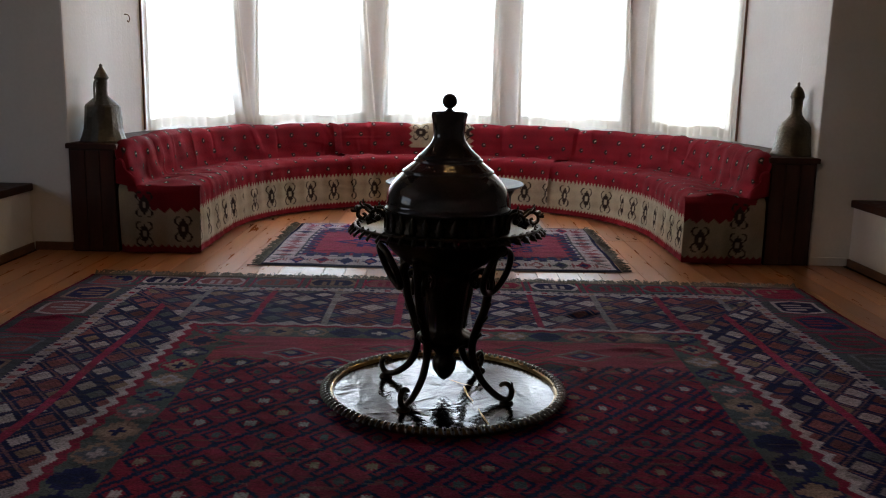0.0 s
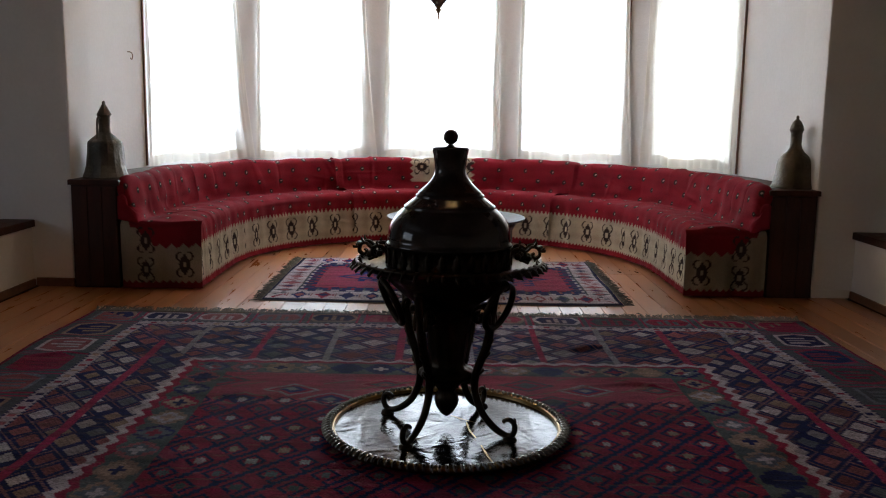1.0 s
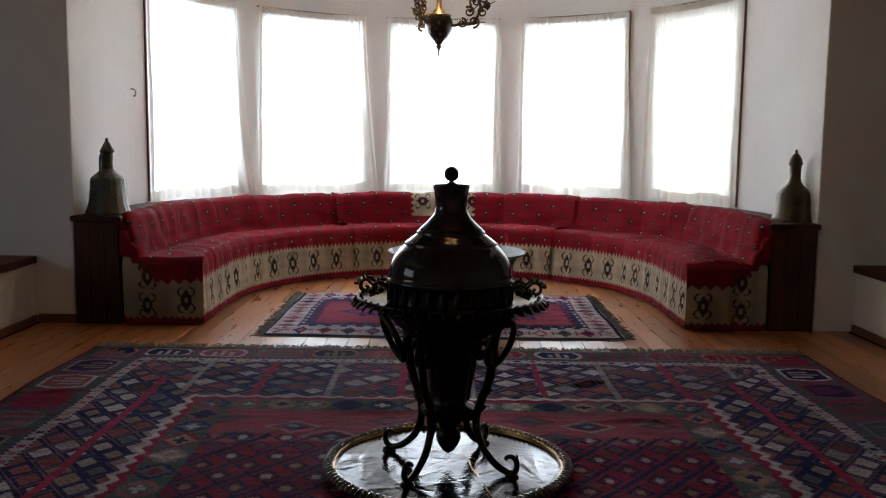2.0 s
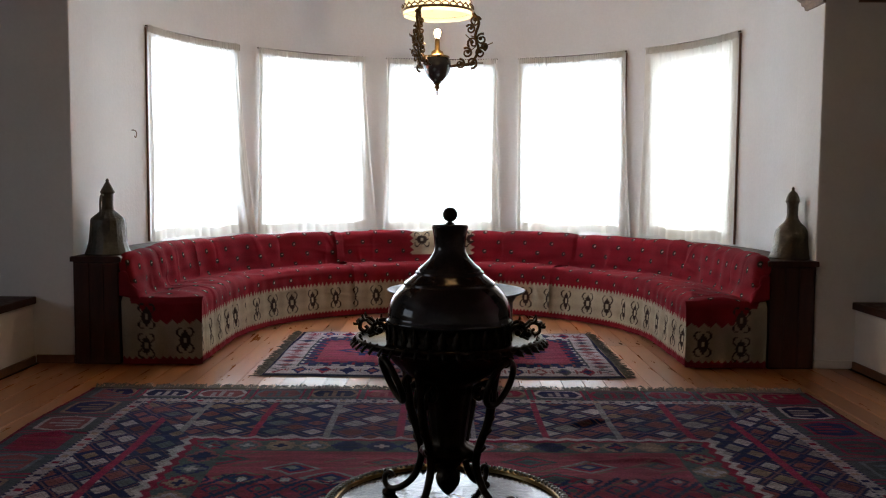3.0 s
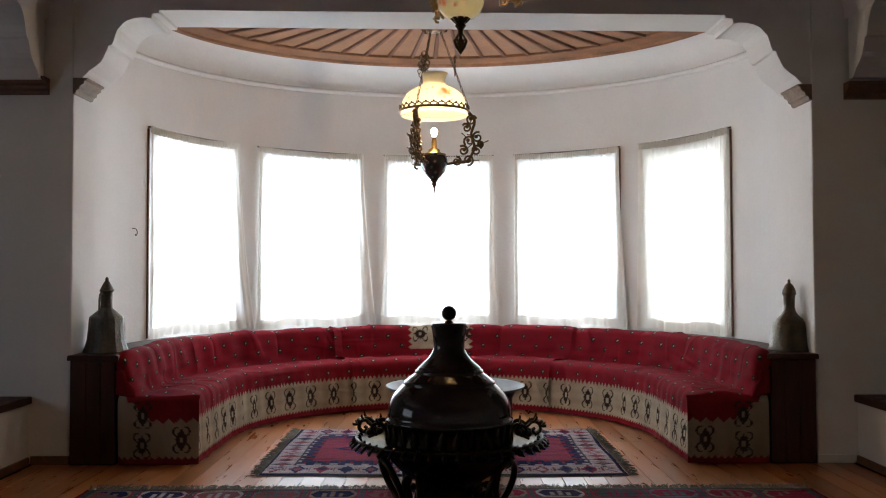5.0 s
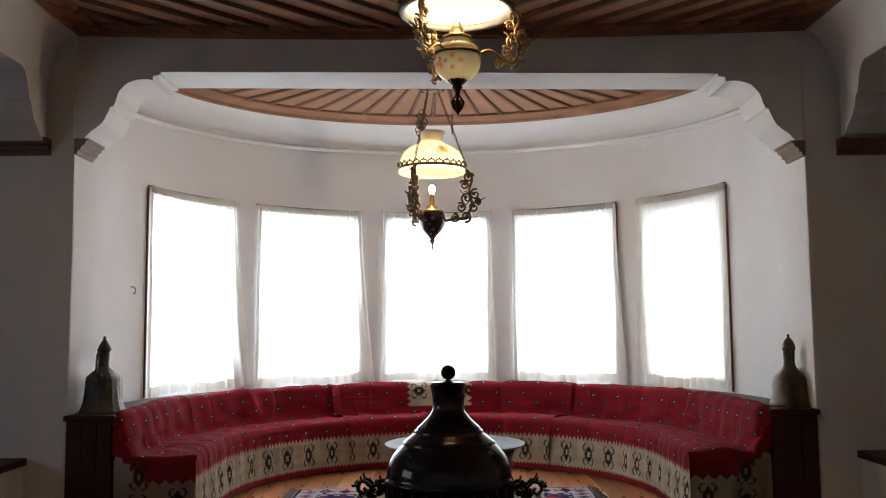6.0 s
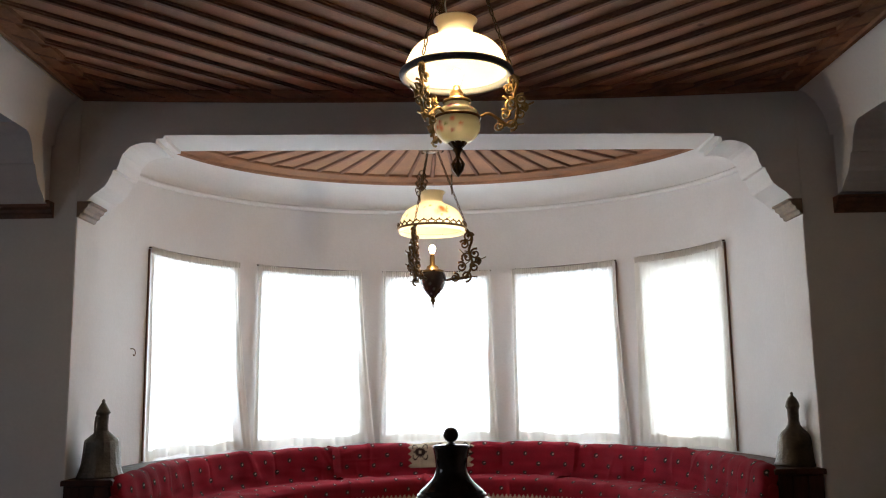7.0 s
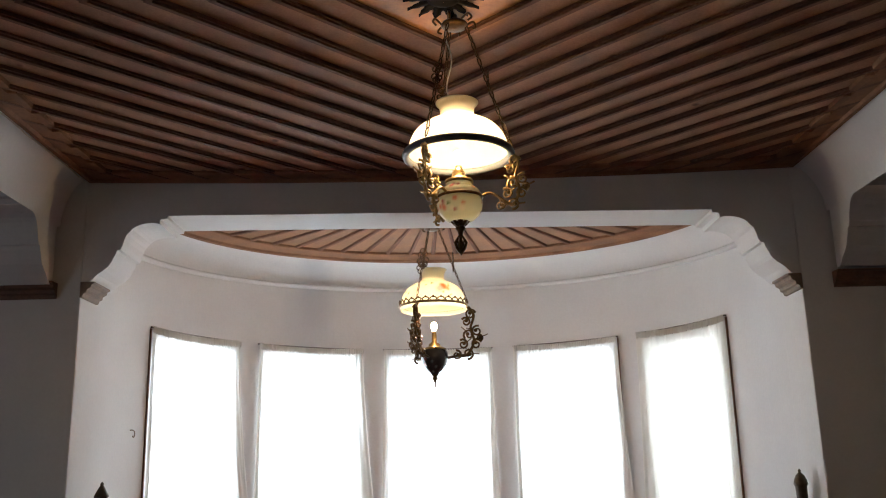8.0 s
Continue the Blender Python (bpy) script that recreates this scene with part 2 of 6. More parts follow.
def grid(nu, nv, fn, wrap=False):
    v = [fn(i, j) for i in range(nu) for j in range(nv)]
    f = [(i * nv + j, ((i + 1) % nu) * nv + j, ((i + 1) % nu) * nv + j + 1, i * nv + j + 1) for i in range(nu if wrap else nu - 1) for j in range(nv - 1)]
    return v, f


def lathe(profile, n=48, wob=None, at=(0, 0, 0)):
    """Turned round z from a profile of (r, z), bottom or top first."""
    def fn(i, j):
        a = 2 * math.pi * i / n
        r, z = profile[j]
        if wob:
            r, z = wob(a, r, z)
        return at[0] + r * math.cos(a), at[1] + r * math.sin(a), at[2] + z
    return grid(n, len(profile), fn, wrap=True)


def spline(pts, per=6):
    """A smooth line through the points."""
    p = [Vector(q) for q in pts]
    p = [p[0] * 2 - p[1]] + p + [p[-1] * 2 - p[-2]]
    out = []
    for i in range(1, len(p) - 2):
        for k in range(per):
            t = k / per
            out.append(0.5 * (2 * p[i] + (p[i + 1] - p[i - 1]) * t + (2 * p[i - 1] - 5 * p[i] + 4 * p[i + 1] - p[i + 2]) * t * t
                              + (3 * p[i] - p[i - 1] - 3 * p[i + 1] + p[i + 2]) * t ** 3))
    return out + [p[-2]]


def tube(pts, rad, n=8, closed=False):
    """A round bar along points; rad is a number or a function of 0..1. Its ends are closed."""
    m = len(pts)
    v, f = [], []
    ref = None
    for i, p in enumerate(pts):
        p = Vector(p)
        a = Vector(pts[(i - 1) % m] if closed or i else pts[0])
        b = Vector(pts[(i + 1) % m] if closed or i < m - 1 else pts[-1])
        t = (b - a).normalized()
        if ref is None:
            ref = t.orthogonal().normalized()
        ref = (ref - t * ref.dot(t)).normalized()
        bi = t.cross(ref)
        r = rad(i / max(1, m - 1)) if callable(rad) else rad
        for k in range(n):
            q = 2 * math.pi * k / n
            v.append(p + ref * (r * math.cos(q)) + bi * (r * math.sin(q)))
    for i in range(m if closed else m - 1):
        for k in range(n):
            i2, k2 = (i + 1) % m, (k + 1) % n
            f.append((i * n + k, i * n + k2, i2 * n + k2, i2 * n + k))
    if not closed:
        f.append(tuple(range(n - 1, -1, -1)))
        f.append(tuple((m - 1) * n + k for k in range(n)))
    return v, f


def ball(c, r, n=12, sz=1.0):
    return lathe([(max(1e-4, r * math.sin(math.pi * k / n)), -r * sz * math.cos(math.pi * k / n)) for k in range(n + 1)], n * 2, at=c)


def moved(piece, m):
    return [m @ Vector(v) for v in piece[0]], piece[1]


def thing(name, label, category, at=(0, 0, 0), group="", kind=""):
    e = new(name)
    e.location = at
    return tagged(e, label, category, group, kind)


def structure(ob, label, category):
    return tagged(ob, label, category, "", "structure")


def bay_point(s, r):
    """A point of the bay's plan at s degrees (180 left to 0 right), r from its centre; the straight ends run on by s beyond that, in metres * 100."""
    if s > 180:
        return -r, CY - (s - 180) / 100
    if s < 0:
        return r, CY + s / 100
    a = radians(s)
    return r * math.cos(a), CY + r * math.sin(a)


# ---- the large structure ----
def arch_profile(half):
    """(offset along the wall, height) of the shaped arch over an opening that is 2 * half wide."""
    left = [(0.0, 2.46), (0.05, 2.462), (0.075, 2.485), (0.10, 2.512), (0.14, 2.54), (0.173, 2.568), (0.19, 2.595), (0.203, 2.625), (0.215, 2.65), (0.223, 2.676),
            (0.245, 2.68), (0.258, 2.71), (0.268, 2.75), (0.281, 2.784), (0.295, 2.812), (0.315, 2.837), (0.34, 2.855), (0.37, 2.867), (0.405, 2.875),
            (0.44, 2.878), (0.47, 2.877), (0.499, 2.871), (0.503, 2.903), (0.548, 2.906), (0.552, 2.926), (0.70, 2.927)]
    pts = [(-half + o, z) for o, z in left]
    return pts + [(-u, z) for u, z in reversed(pts)]


def arch_wall(name, half, thick, top, place, label):
    """The wall over a shaped arch, with thickness. place(u, w, z): u along the wall, w into it."""
    p = arch_profile(half)
    v, f = [], []
    for u, z in p:
        for w in (0, thick):
            v += [place(u, w, z), place(u, w, top)]
    for i in range(len(p) - 1):
        a, b = 4 * i, 4 * i + 4
        f += [(a, b, b + 1, a + 1), (a + 2, a + 3, b + 3, b + 2), (a, a + 2, b + 2, b), (a + 1, b + 1, b + 3, a + 3)]
    f += [(0, 1, 3, 2), (len(v) - 4, len(v) - 2, len(v) - 1, len(v) - 3)]
    return structure(shape(name, v, f, PLASTER), label, "wall")


TOP = 3.30
PW = 2.39                               # half the bay's opening
arch_wall("wall_over_bay", PW, 0.40, TOP, lambda u, w, z: (u, D + w, z - 0.0105 * u - (0.015 if z > 2.8 else 0) if z < TOP else z), "white plaster wall over the bay's shaped arch")
for sx, n in ((-1, "wall_pier_west"), (1, "wall_pier_east")):
    x0, x1 = sorted((sx * PW, sx * 5.2))
    v, f = box(x0, x1, D, D + 0.40, 0, TOP, 0.012)
    structure(shape(n, v, f, PLASTER), "white plaster pier wall beside the bay", "wall")

# walls over the side alcoves, with a cove towards the ceiling
SX = 2.62
FACE = {-1: 2.565, 1: 2.62}              # the alcove arches' faces
for sx, n in ((-1, "wall_over_west_alcove"), (1, "wall_over_east_alcove")):
    arch_wall(n, 2.30, 0.45, TOP, lambda u, w, z, sx=sx: (sx * (FACE[sx] + w), 3.42 + u, z), "white plaster wall over the side alcove's arch")
    deep = FACE[sx] - 2.42
    cove = [(deep * o, z) for o, z in ((0.0, 2.86), (0.06, 2.95), (0.20, 3.03), (0.42, 3.105), (0.68, 3.16), (1.0, 3.195))]
    v, f = grid(2, len(cove), lambda i, j: (sx * (FACE[sx] - 0.004 - cove[j][0]), (0.9, D - 0.002)[i], cove[j][1]))
    v2, f2 = grid(2, 2, lambda i, j: (sx * (FACE[sx] - (deep, 0.004)[j]), (0.9, D - 0.002)[i], (3.195, TOP)[j]))
    structure(shape("cove_west" if sx < 0 else "cove_east", *merge((v, f), (v2, f2)), PLASTER, smooth=True), "smooth white plaster cove under the ceiling", "cove")

# the alcoves' far walls, the wall behind, and the roof slab that close the place
def closing(name, b, label):
    return structure(shape(name, *box(*b), PLASTER), label, "wall")


WEST = (1.4, 3.6, 0.85, 2.25)             # the alcove window's opening
structure(shape("wall_west", *merge(box(-5.4, -5.2, -2.8, WEST[0], 0, TOP), box(-5.4, -5.2, WEST[1], D + 0.4, 0, TOP), box(-5.4, -5.2, WEST[0], WEST[1], 0, WEST[2]), box(-5.4, -5.2, WEST[0], WEST[1], WEST[3], TOP)), PLASTER),
          "white plaster alcove wall with one window", "wall")
west_window = structure(new("window_6"), "brown wooden window in the alcove wall", "window")
shape("window_frame", *merge(*[box(-5.36, -5.30, *b) for b in ((WEST[0], WEST[0] + 0.06, WEST[2], WEST[3]), (WEST[1] - 0.06, WEST[1], WEST[2], WEST[3]), (2.47, 2.53, WEST[2] + 0.06, WEST[3] - 0.06),
                                                                (WEST[0] + 0.06, WEST[1] - 0.06, WEST[2], WEST[2] + 0.06), (WEST[0] + 0.06, WEST[1] - 0.06, WEST[3] - 0.06, WEST[3]))]), WOOD_FRAME, west_window)
closing("wall_east", (5.2, 5.4, -2.8, D + 0.4, 0, TOP), "plain white plaster side wall")
closing("wall_south", (-5.4, 5.4, -3.0, -2.8, 0, TOP), "plain white plaster back wall")
structure(shape("ceiling_slab", *box(-5.4, 5.4, -3.0, 9.6, TOP, TOP + 0.1), PLASTER), "plain white ceiling slab above the timber", "ceiling")
structure(shape("ceiling_alcove_west", *box(-5.2, -SX - 0.45, -2.8, D, 3.05, 3.1), PLASTER), "plain white alcove ceiling", "ceiling")
structure(shape("ceiling_alcove_east", *box(SX + 0.45, 5.2, -2.8, D, 3.05, 3.1), PLASTER), "plain white alcove ceiling", "ceiling")
structure(shape("ceiling_south", *box(-SX, SX, -2.8, 0.9, 3.15, 3.2), WOOD_CEIL), "plain brown timber ceiling by the entrance", "ceiling")


def bay_wall():
    """The round wall with five window openings through it."""
    cuts = [215, 205, 195, 188] + [-8, -15, -25, -39]
    edges = [180] + [a + d for a in WINDOWS for d in (11.3, -11.3)] + [0]
    for e0, e1 in zip(edges, edges[1:]):
        steps = math.ceil((e0 - e1) / 2.0)
        cuts += [e0 + (e1 - e0) * k / steps for k in range(steps + 1)]
    cuts = sorted(set(round(c, 4) for c in cuts + [219]), reverse=True)
    zs = [0, 0.728, 2.295, TOP]
    r1 = 2.84
    inside = lambda s: any(abs(s - a) < 11.2 for a in WINDOWS)
    v, f = [], []
    for s in cuts:
        for r in (R, r1):
            x, y = bay_point(s, r)
            v += [(x, y, z) for z in zs]
    for i in range(len(cuts) - 1):
        a, b = 8 * i, 8 * i + 8
        mid = (cuts[i] + cuts[i + 1]) / 2
        for j in range(3):
            if j == 1 and inside(mid):
                continue
            f += [(a + j, a + j + 1, b + j + 1, b + j), (a + 4 + j, b + 4 + j, b + 5 + j, a + 5 + j)]
        if inside(mid):
            f += [(a + 1, b + 1, b + 5, a + 5), (a + 2, a + 6, b + 6, b + 2)]
        if inside(mid) != inside(cuts[i - 1] / 2 + cuts[i] / 2 if i else 999):
            f.append((a + 1, a + 5, a + 6, a + 2))
        nxt = (cuts[i + 1] + cuts[min(i + 2, len(cuts) - 1)]) / 2
        if inside(mid) and not inside(nxt):
            f.append((b + 1, b + 2, b + 6, b + 5))
    ob = shape("wall_bay", v, f, PLASTER_BANDED)
    return structure(ob, "white plaster round bay wall with five windows", "wall")


bay_wall()
STATIONS = [219 - k * 3 for k in range(13)] + [180 - k * 3 for k in range(61)] + [-3 - k * 3 for k in range(13)]


def bay_cove():
    """The cove between the round wall and the fan ceiling, with the thin moulding at its foot."""
    def sin_at(s):
        return math.sin(radians(s)) if 0 <= s <= 180 else 0.0

    def foot(s):
        return 3.02 - 0.10 * (1 - sin_at(s))

    def edge(s):
        if s > 180:
            return -2.295, CY - (s - 180) / 100
        if s < 0:
            return 2.295, CY + s / 100
        return 2.295 * math.cos(radians(s)), CY + 1.90 * math.sin(radians(s))
    n = 9

    def fn(i, j):
        s = STATIONS[i]
        x0, y0 = bay_point(s, R - 0.004)
        x1, y1 = edge(s)
        q = radians(90 * j / (n - 1))
        h, u = math.sin(q), 1 - math.cos(q)
        return x0 + (x1 - x0) * u, y0 + (y1 - y0) * u, foot(s) + (3.225 - foot(s)) * h
    structure(shape("cove_bay", *grid(len(STATIONS), n, fn), PLASTER_BANDED, smooth=True), "smooth white plaster cove over the bay", "cove")
    prof = [(0.0, -0.024), (0.030, -0.020), (0.044, -0.002), (0.036, 0.014), (0.0, 0.020)]
    structure(shape("trim_bay_moulding", *grid(len(STATIONS), 5, lambda i, j: (*bay_point(STATIONS[i], R - 0.003 - prof[j][0]), foot(STATIONS[i]) + prof[j][1])), PLASTER, smooth=True),
              "thin raised white plaster moulding on the bay wall", "moulding")
    # fan ceiling: a flat sheet of boards, radial battens and a curved edge board
    fc = (0.0, 6.30)
    v, f = [(fc[0], fc[1], 3.222)], []
    for s in STATIONS:
        v.append((*edge(s), 3.222))
    f = [(0, i + 1, i + 2) for i in range(len(STATIONS) - 1)]
    sheet = shape("ceiling_bay", v, f, WOOD_FAN)
    structure(sheet, "pale brown timber ceiling with boards fanning from the middle", "ceiling")
    bats = []
    for k in range(-15, 16):
        a = radians(91.9 + k * 6.4)
        c, s_ = math.cos(a), math.sin(a)
        # how far the batten runs to the inner side of the broad edge board
        qa, qb, qc = (c / 2.045) ** 2 + (s_ / 1.65) ** 2, 2 * (fc[1] - CY) * s_ / 1.65 ** 2, ((fc[1] - CY) / 1.65) ** 2 - 1
        tt = (-qb + math.sqrt(qb * qb - 4 * qa * qc)) / (2 * qa)
        p0, p1 = Vector((fc[0] + 0.12 * c, fc[1] + 0.12 * s_, 0)), Vector((fc[0] + tt * c, fc[1] + tt * s_, 0))
        nrm = Vector((-s_, c, 0))
        w0, w1 = 0.006, 0.022
        bv = [(p0 + nrm * w0), (p0 - nrm * w0), (p1 - nrm * w1), (p1 + nrm * w1)]
        bats.append(([(*q.xy, 3.221) for q in bv] + [(*(q * 1).xy, 3.203) for q in (p0 + nrm * w0 * .6, p0 - nrm * w0 * .6, p1 - nrm * w1 * .6, p1 + nrm * w1 * .6)],
                     [(4, 5, 6, 7), (0, 1, 5, 4), (1, 2, 6, 5), (2, 3, 7, 6), (3, 0, 4, 7)]))
    structure(shape("ceiling_bay_battens", *merge(*bats), WOOD_BATTEN), "brown timber battens fanning over the bay ceiling", "ceiling")
    prof = [(0.0, 3.222), (-0.012, 3.185), (0.010, 3.176), (0.045, 3.180), (0.062, 3.196), (0.242, 3.200), (0.250, 3.207), (0.254, 3.222)]

    def rim(i, j):
        s = STATIONS[i]
        x, y = edge(s)
        d = Vector((x, y - CY, 0)).normalized() if 0 <= s <= 180 else Vector((-1 if s > 90 else 1, 0, 0))
        return x - d.x * prof[j][0], y - d.y * prof[j][0], prof[j][1]
    structure(shape("trim_bay_ceiling_edge", *grid(len(STATIONS), len(prof), rim), WOOD_FANBAT, smooth=False), "curved brown timber edge of the bay ceiling", "moulding")


bay_cove()

# main ceiling: diamonds of boards and battens round the lamp
CX0, CY0, CH, CZ = 0.02, 3.34, 2.42, 3.15


def clip_diamond(c0, c1, z, half):
    """The ring between two diamonds |x| + |y| = c, cut by the square of that half width; as quads."""
    v, f = [], []
    for qx, qy in ((1, 1), (-1, 1), (-1, -1), (1, -1)):
        poly = [(c0, 0), (c1, 0), (0, c1), (0, c0)]
        for axis in (0, 1):
            out = []
            for i, p in enumerate(poly):
                q = poly[(i + 1) % len(poly)]
                if p[axis] <= half:
                    out.append(p)
                if (p[axis] <= half) != (q[axis] <= half):
                    t = (half - p[axis]) / (q[axis] - p[axis])
                    out.append((p[0] + (q[0] - p[0]) * t, p[1] + (q[1] - p[1]) * t))
            poly = out
        if len(poly) > 2:
            k = len(v)
            v += [(CX0 + qx * x, CY0 + qy * y, z) for x, y in poly]
            idx = list(range(k, k + len(poly)))
            f.append(tuple(idx if qx * qy < 0 else reversed(idx)))
    return v, f


def sag(piece):
    """The old ceiling hangs lower in its middle than along its sides."""
    return [(x, y, z + 0.018 + 0.042 * (x / 2.42) ** 2) for x, y, z in piece[0]], piece[1]


def main_ceiling():
    boards = []
    c, step = 0.43, 0.27
    bats = []
    k = 0
    while c < 2 * CH:
        boards.append(clip_diamond(c, c + step, CZ + 0.004 * (k % 3), CH - 0.02))
        w = 0.017
        lo = clip_diamond(c - w, c + w, CZ - 0.022, CH - 0.02)
        m1 = clip_diamond(c - w - 0.014, c + w + 0.014, CZ - 0.011, CH - 0.02)
        bats += [lo, m1]
        # the flanks of both steps of the batten
        for wa, za, zb in ((w, CZ - 0.022, CZ - 0.011), (w + 0.014, CZ - 0.011, CZ + 0.01)):
            for sgn in (-1, 1):
                e = c + sgn * wa
                for qx, qy in ((1, 1), (-1, 1), (-1, -1), (1, -1)):
                    h = CH - 0.02
                    a, b = (min(e, h), max(0, e - h)), (max(0, e - h), min(e, h))
                    if e < 2 * h and a != b:
                        bats.append(([(CX0 + qx * a[0], CY0 + qy * a[1], za), (CX0 + qx * b[0], CY0 + qy * b[1], za),
                                      (CX0 + qx * b[0], CY0 + qy * b[1], zb), (CX0 + qx * a[0], CY0 + qy * a[1], zb)], [(0, 1, 2, 3)]))
        c += step
        k += 1
    boards.append(clip_diamond(0.0001, 0.43, CZ + 0.003, CH))
    bv, bf = sag(merge(*boards))
    structure(shape("ceiling", bv, bf, WOOD_CEIL), "brown timber ceiling with boards in concentric diamonds", "ceiling")
    structure(shape("ceiling_battens", *sag(merge(*bats)), WOOD_BATTEN), "dark brown moulded ceiling battens in diamonds", "ceiling")
    # stepped timber frame round the edge
    prof = [(0.0, 3.20), (0.0, 3.135), (0.022, 3.112), (0.05, 3.112), (0.062, 3.13), (0.15, 3.13), (0.165, 3.142), (0.165, 3.165)]
    corners = [(1 - k / 4, 1) for k in range(9)] + [(-1 + k / 4, -1) for k in range(9)]
    v, f = grid(len(corners), len(prof), lambda i, j: (CX0 + corners[i][0] * (CH - prof[j][0]), CY0 + corners[i][1] * (CH - prof[j][0]), prof[j][1]), wrap=True)
    structure(shape("trim_ceiling", *sag((v, f)), WOOD_FANBAT), "dark brown moulded timber frame of the ceiling", "moulding")
    # small notched pieces where the boards meet the side frame
    bits = []
    for sx in (-1, 1):
        for k in range(16):
            y = CY0 - 2.05 + 0.27 * k
            bits.append(box(CX0 + sx * (CH - 0.185) - 0.022, CX0 + sx * (CH - 0.185) + 0.022, y, y + 0.20, 3.118, 3.15, 0.005))
    structure(shape("trim_ceiling_notches", *sag(merge(*bits)), WOOD_FANBAT), "small brown timber stops along the ceiling frame", "moulding")


main_ceiling()


# ---- floor ----
for sx, side in ((-1, "west"), (1, "east")):
    x0, x1 = sorted((sx * 2.64, sx * 5.2))
    structure(shape("floor_entrance_" + side, *box(x0, x1, -2.8, 0.68, -0.021, -0.001), WOOD_FLOOR), "orange-brown oiled floor by the entrance", "floor")
structure(shape("floor", *box(-5.4, 5.4, -3.0, 9.4, -0.10, -0.022), WOOD_JOINT), "orange-brown oiled floor boards with dark joints", "floor")


# ---- platforms, bases and corbels ----
for sx, side in ((-1, "west"), (1, "east")):
    x0, x1 = sorted((sx * 2.66, sx * 5.2))
    structure(shape("platform_riser_" + side, *box(x0, x1, 0.7, D - 0.002, 0, 0.385), PLASTER), "low white plaster platform front in the alcove", "platform")
    x0, x1 = sorted((sx * 2.635, sx * 5.2))
    structure(shape("platform_top_" + side, *box(x0, x1, 0.68, D - 0.003, 0.387, 0.435, 0.008), WOOD_DARK), "dark wooden platform top with a thick nosing", "platform")
    # low baseboards along the pier and the platform
    x0, x1 = sorted((sx * (PW + 0.004), sx * 2.64))
    structure(shape("baseboard_pier_" + side, *box(x0, x1, D - 0.016, D - 0.001, 0, 0.055, 0.004), WOOD_FRAME if sx < 0 else PLASTER), "low painted baseboard along the pier", "baseboard")
    x0, x1 = sorted((sx * 2.642, sx * 2.658))
    structure(shape("baseboard_platform_" + side, *box(x0, x1, 0.7, D - 0.018, 0, 0.05, 0.004), WOOD_FRAME), "low brown baseboard along the platform", "baseboard")


def corbel(length, m, label):
    """A short moulded timber corbel; it runs along x and stands out towards -y."""
    prof = [(0.0, -0.105), (0.018, -0.10), (0.024, -0.08), (0.042, -0.072), (0.046, -0.052), (0.070, -0.038), (0.075, -0.018), (0.092, -0.012), (0.092, 0.0), (0.0, 0.0)]
    n = len(prof)
    v = [m @ Vector((x, -w, z)) for x in (0, length) for w, z in prof]
    f = [(j, (j + 1) % n, n + (j + 1) % n, n + j) for j in range(n)] + [tuple(range(n - 1, -1, -1)), tuple(range(n, 2 * n))]
    return tagged(shape("timber_corbel", v, f, WOOD_WORN if "worn" in label else WOOD_FRAME), label, "corbel", "corbels under the arches")


for sx in (-1, 1):
    # under the bay's arch: on the pier's inner face, as long as the arch is thick
    m = Matrix.Translation((sx * (PW + 0.001), D - 0.012, 2.462 - 0.025 * sx)) @ Matrix(((0, sx, 0, 0), (1, 0, 0, 0), (0, 0, 1, 0), (0, 0, 0, 1)))
    corbel(0.29, m, "worn moulded timber corbel under the bay's arch")
    m = Matrix.Translation((sx * (FACE[sx] - 0.02), D + 0.001, 2.462 - 0.02 * sx)) @ Matrix(((sx, 0, 0, 0), (0, 1, 0, 0), (0, 0, 1, 0), (0, 0, 0, 1)))
    corbel(0.47, m, "dark moulded timber corbel under the alcove's arch")


